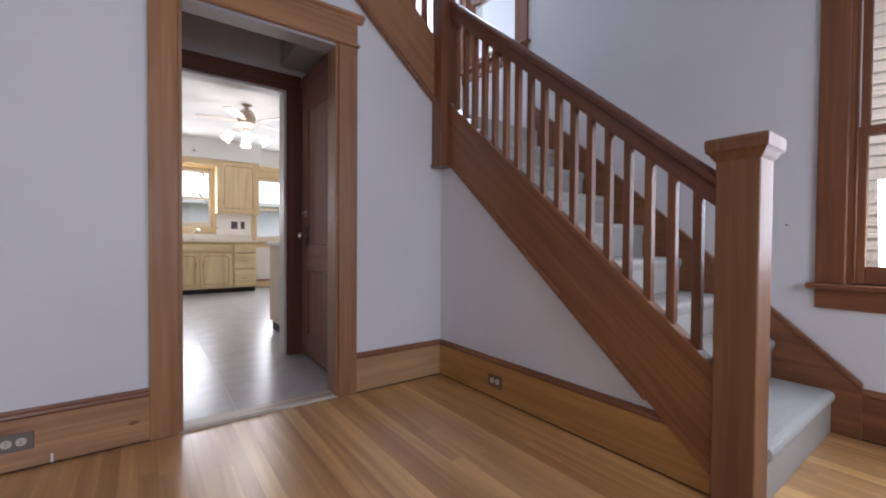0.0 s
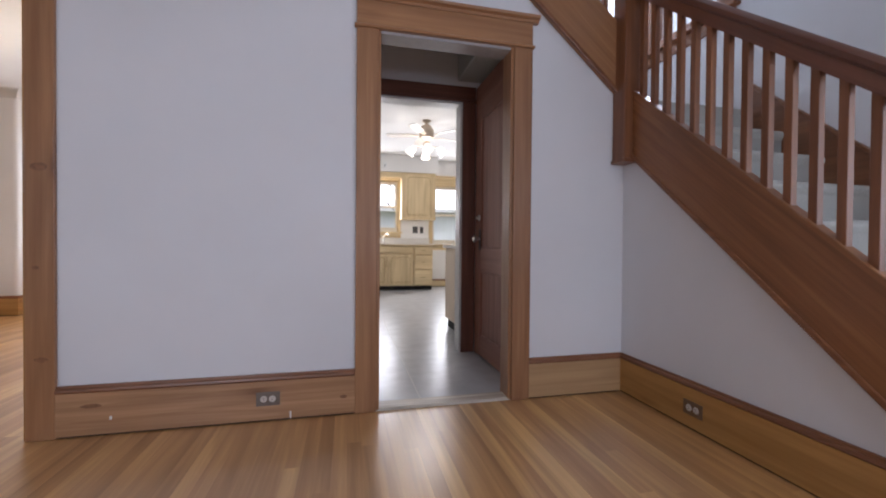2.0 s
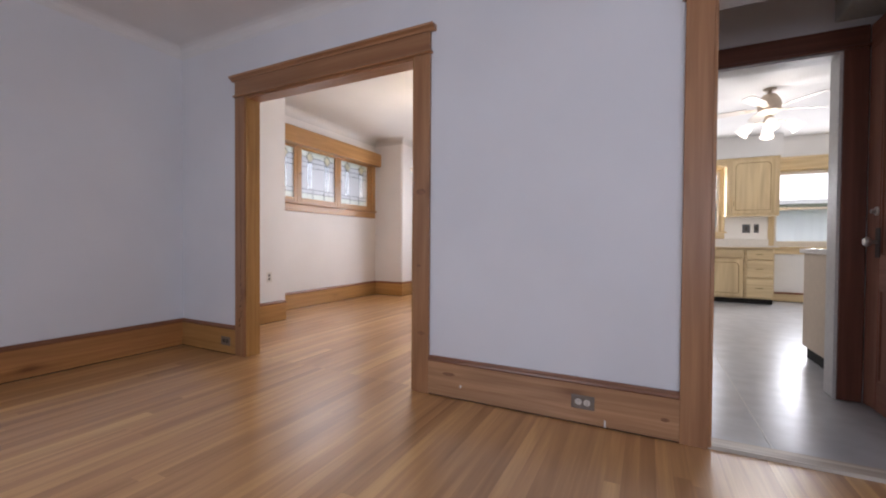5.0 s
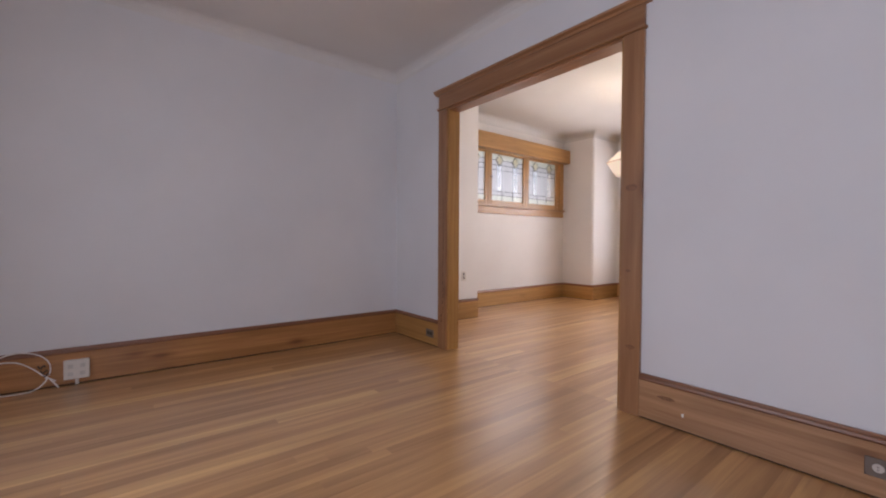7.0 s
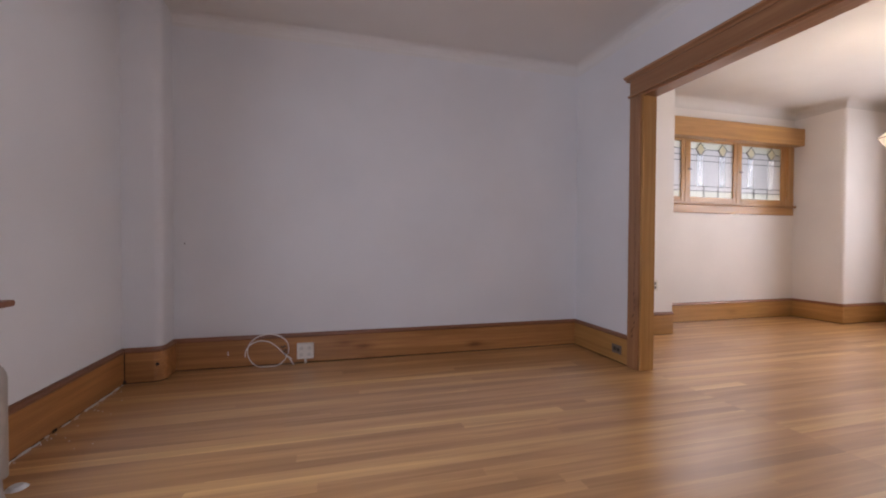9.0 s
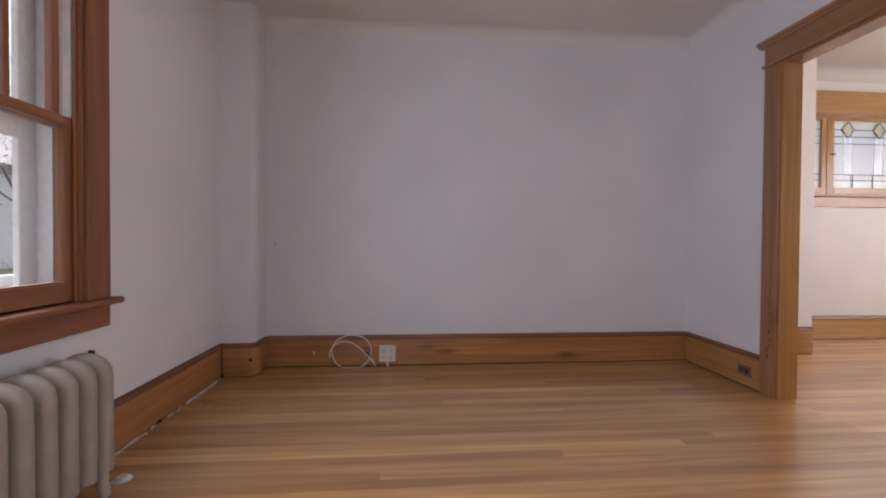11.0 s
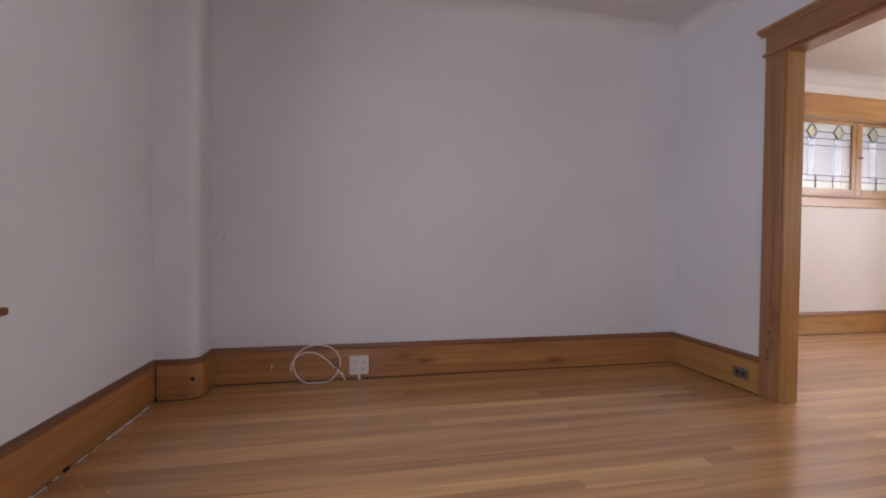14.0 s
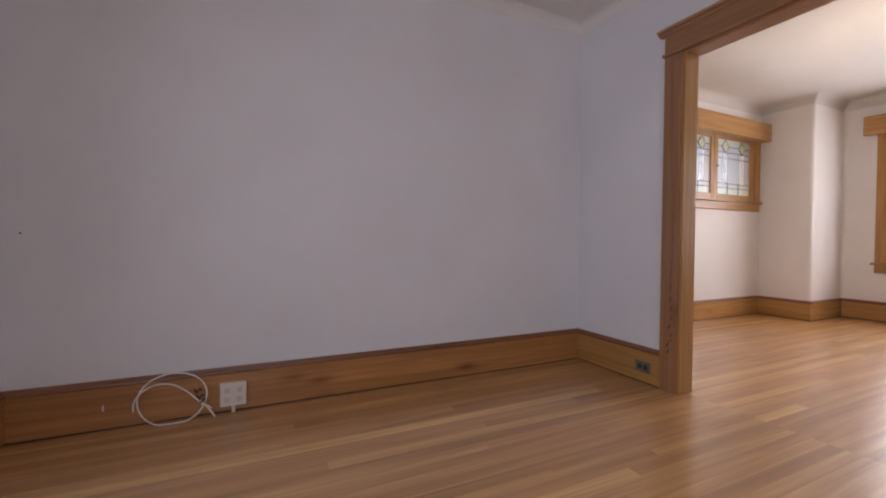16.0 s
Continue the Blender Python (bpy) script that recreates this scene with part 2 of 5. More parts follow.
# inner wall with the two openings and the slope under the upper stairs
b = nb()
B(b, XW, OP0, YN, YN + WT, 0, CH)
B(b, OP0, OP1, YN, YN + WT, 2.11, CH)
B(b, OP1, KD0, YN, YN + WT, 0, CH)
prism(b, [(KD0, DH), (KD1, DH), (KD1, 2.47), (0.57, CH), (KD0, CH)], "y", YN, YN + WT)
prism(b, [(KD1, 0), (SX + 0.05, 0), (SX + 0.05, 1.80), (KD1, 2.47)], "y", YN, YN + WT)
solid("wall_north", b, WALL, "pale grey painted plaster wall between hall and dining room", "wall", S)
# west wall, with the chase in the corner
b = nb()
B(b, XW - 0.2, XW, YS - 0.2, YN + WT, 0, CH)
solid("wall_west", b, WALL, "pale grey painted plaster wall of the living room", "wall", S)
b = nb()
CHASE = [(-3.865 + 0.055 * math.cos(k * math.pi / 16), -1.277 + 0.055 * math.sin(k * math.pi / 16)) for k in range(9)]
prism(b, [(XW, YS), (-3.81, YS)] + CHASE + [(XW, -1.222)], "z", 0, CH)
solid("wall_chase", b, WALL, "painted pipe chase with a rounded corner", "wall", S, smooth=True)


def wall_with_holes(bm, u0, u1, z0, z1, holes, place):
    """Boxes round rectangular holes (u0, u1, z0, z1), sorted along u; place(bm, u0, u1, z0, z1) adds one box."""
    u = u0
    for a, c, lo, hi in holes:
        place(bm, u, a, z0, z1)
        if lo > z0:
            place(bm, a, c, z0, lo)
        if hi < z1:
            place(bm, a, c, hi, z1)
        u = c
    place(bm, u, u1, z0, z1)


FW = (-2.60, -0.90, 0.72, 2.10)                # front windows
# unseen second opening, added to light the newel and hall wall
FW_UNSEEN = (0.50, 1.80, 0.72, 2.10)
b = nb()
wall_with_holes(b, XW - 0.2, XE + 0.2, 0, CH, [FW, FW_UNSEEN], lambda m, p, q, r, s: B(m, p, q, YS - 0.19, YS, r, s))
solid("wall_south", b, WALL, "pale grey painted plaster front wall with windows", "wall", S)
EW = (-0.72, 0.32, 0.735, 2.30)                # east window
LW = (2.50, 3.22, 2.72, 3.95)                  # landing window
b = nb()
wall_with_holes(b, YS - 0.2, 3.55, 0, 5.3, [EW, LW], lambda m, p, q, r, s: B(m, XE, XE + 0.2, p, q, r, s))
solid("wall_east", b, WALL, "pale grey painted plaster wall beside the stairs", "wall", S)
# ceiling with the stairwell left open
b = nb()
B(b, XW - 0.2, 1.42, YS - 0.2, YN, CH, CH + 0.2)
B(b, 1.42, XE, YS - 0.2, 0.2, CH, CH + 0.2)
R = 0.09
for k in range(5):
    a0, a1 = k * math.pi / 10, (k + 1) * math.pi / 10
    q = [(R - R * math.sin(a0), R - R * math.cos(a0)), (R - R * math.sin(a1), R - R * math.cos(a1))]
    # cove: q holds distance from the wall and from the ceiling
    (d0, e0), (d1, e1) = q
    for pts in ([(XW + d0, YS), (XW + d0, YN), (XW + d1, YN), (XW + d1, YS)],):
        zs = [CH - e0, CH - e0, CH - e1, CH - e1]
        b.faces.new([b.verts.new((p[0], p[1], z)) for p, z in zip(pts, zs)])
    zs = [CH - e0, CH - e0, CH - e1, CH - e1]
    for yy, sg, xa, xb in ((YN, -1, XW, 0.5), (YS, 1, XW, XE)):
        pts = [(xb, yy + sg * d0), (xa, yy + sg * d0), (xa, yy + sg * d1), (xb, yy + sg * d1)]
        b.faces.new([b.verts.new((p[0], p[1], z)) for p, z in zip(pts, zs)])
solid("ceiling", b, CEIL, "off-white plaster ceiling with coved edges", "ceiling", S, smooth=True)
# stairwell above the ceiling
b = nb()
B(b, 1.32, 1.42, 0.1, YN, CH, 5.3)
B(b, 1.32, XE, 0.1, 0.2, CH, 5.3)
B(b, -0.6, 1.42, YN, YN + 0.1, CH + 0.0, 5.3)
B(b, -0.7, -0.6, YN, 3.55, CH, 5.3)
B(b, -0.7, XE, 3.32, 3.50, 2.62, 5.3)
B(b, 1.05, XE, 3.32, 3.50, 0, 2.62)
solid("wall_stairwell", b, WALL, "pale painted plaster walls of the stairwell", "wall", S)
b = nb()
B(b, -0.7, XE + 0.2, 0.1, 3.55, 5.3, 5.4)
solid("ceiling_stairwell", b, CEIL, "white plaster ceiling over the stairwell", "ceiling", S)

# passage between hall and kitchen
KY = 3.29
b = nb()
B(b, -0.18, -0.06, YN + WT, KY, 0, 2.62)
B(b, 0.97, 1.05, YN + WT, KY, 0, 2.62)
B(b, -0.18, 0.05, KY, KY + 0.13, 0, 2.62)
B(b, 0.79, 1.05, KY, KY + 0.13, 0, 2.62)
B(b, 0.05, 0.79, KY, KY + 0.13, 2.13, 2.62)
solid("wall_passage", b, WALL, "painted plaster walls of the short passage", "wall", S)
b = nb()
B(b, -0.18, 1.05, YN + WT, KY + 0.13, 2.62, 2.66)
solid("ceiling_passage", b, CEIL, "plaster ceiling of the short passage", "ceiling", S)

# kitchen shell
b = nb()
B(b, -1.2, -1.0, KY, 8.7, 0, 2.72)
B(b, 3.2, 3.4, KY, 8.7, 0, 2.72)
B(b, -1.2, -0.18, KY, KY + 0.13, 0, 2.72)
B(b, 1.05, 3.4, KY, KY + 0.13, 0, 2.72)
wall_with_holes(b, -1.2, 3.4, 0, 2.72, [(-0.05, 0.89, 1.165, 2.24), (1.60, 2.40, 0.915, 2.18)], lambda m, p, q, r, s: B(m, p, q, 8.5, 8.7, r, s))
solid("wall_kitchen", b, WALL_KITCHEN, "cream white painted walls of the kitchen", "wall", S)
b = nb()
B(b, -1.2, 3.4, KY + 0.13, 8.7, 2.72, 2.85)
solid("ceiling_kitchen", b, CEIL, "white plaster kitchen ceiling", "ceiling", S)

# dining room shell
DX, DX2, DB, DY = -4.15, -4.09, -4.66, 6.75
DE = 5.98                                       # end of the window recess
DZ = CH + 0.10                                  # dining room ceiling
b = nb()
B(b, DX - 0.12, DX, YN + WT, 3.47, 0, DZ)
B(b, DB - 0.22, DX - 0.12, YN + WT, YN + WT + 0.1, 0, DZ)
solid("wall_dining_south", b, WALL_DINING, "warm white plaster beside the dining room opening", "wall", S)
b = nb()
wall_with_holes(b, YN + WT + 0.1, DE, 0, DZ, [(3.35, 5.83, 1.50, 2.30)], lambda m, p, q, r, s: B(m, DB - 0.22, DB, p, q, r, s))
solid("wall_dining_west", b, WALL_DINING, "warm white plaster wall of the dining room window recess", "wall", S)
RC = 0.045                                      # plaster corners worn round
arc = [k * math.pi / 12 for k in range(7)]
b = nb()
prism(b, [(DB - 0.22, DY + 0.2), (DB - 0.22, DE)]
      + [(DX2 - RC + RC * math.sin(a), DE + RC - RC * math.cos(a)) for a in arc]
      + [(DX2 + RC - RC * math.cos(a), DY - RC + RC * math.sin(a)) for a in arc]
      + [(DX2 + RC, DY + 0.2)], "z", 0, DZ)
solid("wall_dining_pier", b, WALL_DINING, "warm white plaster pier with rounded corners", "wall", S, smooth=True)
b = nb()
wall_with_holes(b, DX2 + RC, -1.1, 0, DZ, [(-3.65, -1.35, 0.72, 2.30)], lambda m, p, q, r, s: B(m, p, q, DY, DY + 0.2, r, s))
solid("wall_dining_north", b, WALL_DINING, "warm white plaster end wall of the dining room", "wall", S)
b = nb()
B(b, -1.2, -1.1, YN + WT, DY, 0, DZ)
solid("wall_dining_east", b, WALL_DINING, "warm white plaster side wall of the dining room", "wall", S)


def cove(bm, p, q, out, r, z, e0=-1, e1=-1):
    """Quarter-round between wall line p-q and ceiling z; the ends are mitred for an inner (-1) or outer (1) corner."""
    p, q, o = Vector(p), Vector(q), Vector(out)
    u = (q - p).normalized()
    rows = []
    for k in range(9):
        a = k * math.pi / 16
        d, e = r - r * math.sin(a), r - r * math.cos(a)
        lo, hi = p + o * d - u * d * e0, q + o * d + u * d * e1
        rows.append([bm.verts.new((lo.x, lo.y, z - e)), bm.verts.new((hi.x, hi.y, z - e))])
    for k in range(8):
        bm.faces.new((rows[k][0], rows[k + 1][0], rows[k + 1][1], rows[k][1]))


b = nb()
B(b, DB - 0.3, -1.1, YN + WT, DY + 0.2, DZ, DZ + 0.14)
for p, q, o, e0, e1 in (((DX, YN + WT), (DX, 3.47), (1, 0), -1, 1), ((DB, 3.47), (DB, DE), (1, 0), -1, -1), ((DB, DE), (DX2, DE), (0, -1), -1, 1),
                        ((DX2, DE), (DX2, DY), (1, 0), 1, -1), ((DX2, DY), (-1.1, DY), (0, -1), -1, -1), ((-1.1, DY), (-1.1, YN + WT), (-1, 0), -1, -1), ((-1.1, YN + WT), (DX, YN + WT), (0, 1), -1, -1)):
    cove(b, p, q, o, 0.11, DZ, e0, e1)
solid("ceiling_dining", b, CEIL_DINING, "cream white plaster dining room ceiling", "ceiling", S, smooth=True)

# ---- floors ----
b = nb()
B(b, XW - 0.1, XE + 0.1, YS - 0.1, YN + 0.06, -0.12, -0.016)
floor = solid("floor_hall", b, JOINT, "varnished fir strip floor of hall and living room", "floor", S)
b = nb()
B(b, DB - 0.1, -1.1, YN + 0.06, DY + 0.1, -0.12, -0.016)
floor_d = solid("floor_dining", b, JOINT, "varnished fir strip floor of the dining room", "floor", S)

# kitchen floor: sheet vinyl in three widths, and the doorway threshold
VINYL = plain("grey_vinyl", (0.48, 0.48, 0.49), 0.28, vary=0.22, scale=6, bump=0.03)
VINYL.node_tree.nodes["Principled BSDF"].inputs["Specular IOR Level"].default_value = 0.25
b = nb()
B(b, -1.1, 3.3, YN + 0.06, 8.6, -0.12, -0.014)
floor_k = solid("floor_kitchen", b, JOINT, "glossy dark grey sheet vinyl floor of the kitchen", "floor", S)
for x0, x1 in ((-1.05, 0.268), (0.277, 1.49), (1.499, 3.25)):
    part("vinyl_sheet", B(nb(), x0, x1, YN + 0.07, 8.55, -0.014, -0.002, 0.001), VINYL, floor_k)
SEAM = plain("pale_seam", (0.58, 0.57, 0.55), 0.5)
for x0 in (0.2682, 1.4902):
    part("seam_strip", B(nb(), x0, x0 + 0.0086, YN + 0.07, 8.55, -0.014, -0.0015), SEAM, floor_k, "pale welded seam")
WORN = wood("worn_threshold", (0.58, 0.51, 0.42), (0.38, 0.31, 0.25), "x", 0.4, 0.1)
b = nb()
prism(b, [(YN - 0.01, 0.0), (YN + 0.0, 0.014), (YN + 0.085, 0.018), (YN + 0.11, 0.0)], "x", KD0, KD1)
solid("threshold", b, WORN, "worn pale wooden threshold in the kitchen doorway", "threshold", S)

# ---- baseboards ----
BH = 0.243
BLACKGAP = plain("dark_gap", (0.02, 0.014, 0.010), 0.9)


def baseboard_along(line, mats, ax, h=BH):
    """Board, dark foot gap and cap moulding along a line of points, the room to the left of the way."""
    pts = [Vector(p) for p in line]
    e = thing("baseboard", Matrix.Translation((pts[0].x, pts[0].y, 0)), "varnished fir baseboard with a moulded cap", "baseboard", kind=S)
    offs = []
    for i, p in enumerate(pts):
        us = [(pts[j + 1] - pts[j]).normalized() for j in (i - 1, i) if 0 <= j < len(pts) - 1]
        ns = [Vector((-u.y, u.x)) for u in us]
        n = sum(ns, Vector((0, 0))).normalized()
        offs.append(n / n.dot(ns[0]))

    def run(prof, name, m):
        b = nb()
        rings = []
        for p, n in zip(pts, offs):
            rings.append([b.verts.new((p.x - pts[0].x + n.x * d, p.y - pts[0].y + n.y * d, z)) for d, z in prof])
        k = len(prof)
        b.faces.new(rings[0])
        b.faces.new(rings[-1][::-1])
        for r0, r1 in zip(rings, rings[1:]):
            for i in range(k):
                b.faces.new((r0[i], r1[i], r1[(i + 1) % k], r0[(i + 1) % k]))
        bmesh.ops.recalc_face_normals(b, faces=b.faces)
        part(name, b, m, e, smooth=len(pts) > 2)
    run([(0.0, 0.0), (0.012, 0.0), (0.012, 0.009), (0.0, 0.009)], "floor_gap", BLACKGAP)
    run([(0.0, 0.009), (0.018, 0.008), (0.018, h - 0.034), (0.0, h - 0.034)], "board", mats[ax])
    run([(0.0, h - 0.034), (0.020, h - 0.034), (0.026, h - 0.026), (0.022, h - 0.014), (0.014, h - 0.010), (0.012, h), (0.0, h)], "cap_moulding", DARK[ax])
    return e


def baseboard(p, q, out, mats=BASE, h=BH):
    """A straight run along the wall line p-q; out is the side of the room."""
    u, o = Vector(q) - Vector(p), Vector(out)
    if u.x * o.y - u.y * o.x < 0:
        p, q = q, p
    return baseboard_along([p, q], mats, "x" if abs(u.x) > abs(u.y) else "y", h)


CW = 0.115                                      # casing width
baseboard((OP1 + CW, YN), (KD0 - CW, YN), (0, -1), PALEB)
baseboard((KD1 + CW, YN), (SX, YN), (0, -1), FADED)
baseboard((XW, YN), (OP0 - CW, YN), (0, -1), BASE)
baseboard((XW, -1.222), (XW, YN), (1, 0), OLDB)
baseboard_along([(XW + 0.018, -1.222)] + CHASE[::-1] + [(-3.81, YS + 0.018)], OLDB, "y")
baseboard((-3.81, YS), (XE, YS), (0, 1), OLDB)
baseboard((SX, 0.47), (SX, YN), (-1, 0), BASE)
baseboard((XE, YS), (XE, 0.25), (-1, 0), DARK)
baseboard((DX, YN + WT + 0.025), (DX, 3.47), (1, 0), BASE)
baseboard((DB, 3.0), (DB, DE), (1, 0), BASE)
baseboard((DB, DE), (DX2 + 0.018, DE), (0, -1), BASE)
baseboard((DX2, DE), (DX2, DY), (1, 0), BASE)
baseboard((DX2, DY), (-1.1, DY), (0, -1), BASE)
baseboard((1.56, 8.5), (3.2, 8.5), (0, -1), PINE, 0.16)


# ---- doorway casings ----
def casing(name, m, w, h, label, mats, both=True, depth=WT, head=0.15, cap=True, soffit=None, lining=None):
    """Side casings, head casing with cap and fillet, jambs; local x along the wall, room at -y."""
    e = thing(name, m, label, "door frame", kind=S)
    sides = [(-0.022, 0.0)] + ([(depth, depth + 0.014)] if both else [])
    for y0, y1 in sides:
        for x0 in (-CW, w):
            part("side_casing", B(nb(), x0, x0 + CW, y0, y1, 0, h, 0.003), mats["z"], e)
        part("head_casing", B(nb(), -CW, w + CW, y0, y1, h + 0.018, h + head, 0.003), mats["x"], e)
        part("fillet", B(nb(), -CW - 0.012, w + CW + 0.012, y0 - 0.012, y1 + 0.012 if y0 > 0 else y1, h, h + 0.018, 0.004), mats["x"], e)
        if cap:
            s = -1 if y0 < 0 else 1
            yb = 0.0 if s < 0 else depth
            b = nb()
            prism(b, [(yb, h + head), (yb + s * 0.026, h + head), (yb + s * 0.034, h + head + 0.012), (yb + s * 0.052, h + head + 0.020), (yb + s * 0.055, h + head + 0.034), (yb, h + head + 0.034)], "x", -CW - 0.034, w + CW + 0.034)
            part("cap_moulding", b, mats["x"], e)
    for x0, x1 in ((-0.004, 0.016), (w - 0.016, w + 0.004)):
        part("jamb", B(nb(), x0, x1, -0.006, depth + 0.006, 0, h, 0.002), (lining or mats)["z"], e)
    part("head_jamb", B(nb(), 0.016, w - 0.016, -0.006, depth + 0.006, h - 0.016, h + 0.004, 0.002), soffit or mats["x"], e)
    return e


PALEJ = plain("pale_jamb_paint", (0.66, 0.63, 0.60), 0.4)
INNER = {a: wood("inner_frame_wood_" + a, (0.20, 0.078, 0.048), (0.13, 0.048, 0.030), a, 0.34, 0.3, vary=0.1) for a in "xyz"}
# lighter baseboard wood on these jambs stands in for dining room light
casing("door_frame_dining", Matrix.Translation((OP0, YN, 0)), OP1 - OP0, 2.115, "wide cased opening in brown varnished fir", TRIM, head=0.135, lining=BASE)
# grey soffit colour imitates the reflection on varnished wood
casing("door_frame_hall", Matrix.Translation((KD0, YN, 0)), KD1 - KD0, 2.085, "brown varnished fir casing of the kitchen doorway", TRIM, soffit=plain("soffit_sheen_grey", (0.40, 0.37, 0.36), 0.4))
casing("door_frame_kitchen", Matrix.Translation((0.05, KY, 0)), 0.74, 2.13, "dark brown wooden casing of the inner kitchen doorway", INNER, depth=0.13, head=0.13, cap=False, soffit=PALEJ, lining={a: PALEJ for a in "xyz"})


# ---- closed door in the side of the passage ----
def passage_door():
    d = thing("door_passage", Matrix.Translation((0.902, 2.455, 0.012)), "dark brown panelled wooden door closed beside the passage", "door")
    w, h, t = 0.755, 2.085, 0.040
    # local y along the leaf, x through it; the room side is -x
    for y0, y1 in ((0, 0.105), (w - 0.105, w)):
        part("stile", B(nb(), 0, t, y0, y1, 0, h, 0.003), DOORW["z"], d)
    for z0, z1 in ((0, 0.165), (0.69, 0.88), (h - 0.145, h)):
        part("rail", B(nb(), 0, t, 0.105, w - 0.105, z0, z1, 0.003), DOORW["y"], d)
    for z0, z1 in ((0.165, 0.69), (0.88, h - 0.145)):
        part("panel", B(nb(), 0.012, t - 0.012, 0.10, w - 0.10, z0 - 0.004, z1 + 0.004), DOORW["z"], d)
        b = nb()
        for yy in (0.105, w - 0.117):
            B(b, 0.004, 0.014, yy, yy + 0.012, z0, z1)
        for zz in (z0, z1 - 0.012):
            B(b, 0.004, 0.014, 0.117, w - 0.117, zz, zz + 0.012)
        part("panel_moulding", b, DOORW["z"], d)
    rot = Matrix.Translation((0, w - 0.095, 0.955)) @ Matrix.Rotation(radians(-90), 4, "Y")
    part("knob", lathe(nb(), [(0, 0.066), (0.020, 0.062), (0.028, 0.050), (0.024, 0.036), (0.010, 0.028), (0.009, 0.0)], 18, rot), NICKEL, d, "worn nickel knob", True)
    b = nb()
    B(b, -0.004, 0.0, w - 0.120, w - 0.070, 0.865, 1.035, 0.0015)
    part("lock_plate", b, DARKMETAL, d, "dark metal lock plate")
    rot2 = Matrix.Translation((0, w - 0.075, 1.13)) @ Matrix.Rotation(radians(-90), 4, "Y")
    part("night_latch", lathe(nb(), [(0, 0.030), (0.012, 0.028), (0.014, 0.010), (0.026, 0.006), (0.026, 0.0)], 16, rot2), NICKEL, d, "small bright latch turn", True)
    for z in (0.25, 1.0, 1.75):
        part("hinge", tube(nb(), [(-0.004, -0.006, z - 0.045), (-0.004, -0.006, z + 0.045)], 0.007), DARKMETAL, d)
    fr = thing("door_frame_cellar", d.matrix_world, "dark brown wooden frame around the passage door", "door frame", kind=S)
    part("head_casing", B(nb(), 0.004, t + 0.02, -0.115, w + 0.055, h + 0.004, h + 0.15, 0.003), DOORW["y"], fr)
    for y0, y1 in ((-0.115, -0.003), (w + 0.003, w + 0.055)):
        part("side_casing", B(nb(), 0.004, t + 0.026, y0, y1, -0.01, h + 0.003, 0.003), DOORW["z"], fr)


passage_door()


# ---- windows ----
def sash(e, name, x0, x1, y0, y1, z0, z1, stile, top, bot, mats, muntins=0):
    s = part(name, B(nb(), x0, x0 + stile, y0, y1, z0, z1, 0.003), mats["z"], e)
    part("stile", B(nb(), x1 - stile, x1, y0, y1, z0, z1, 0.003), mats["z"], s)
    part("bottom_rail", B(nb(), x0 + stile, x1 - stile, y0, y1, z0, z0 + bot, 0.003), mats["x"], s)
    part("top_rail", B(nb(), x0 + stile, x1 - stile, y0, y1, z1 - top, z1, 0.003), mats["x"], s)
    ym = (y0 + y1) / 2
    g = part("pane", B(nb(), x0 + stile - 0.004, x1 - stile + 0.004, ym - 0.0015, ym + 0.0015, z0 + bot - 0.004, z1 - top + 0.004), GLASS, s)
    g.visible_shadow = False
    for k in range(muntins):
        xm = x0 + stile + (x1 - x0 - 2 * stile) * (k + 1) / (muntins + 1)
        part("muntin", B(nb(), xm - 0.011, xm + 0.011, y0 + 0.004, y1 - 0.004, z0 + bot, z1 - top, 0.003), mats["z"], s)


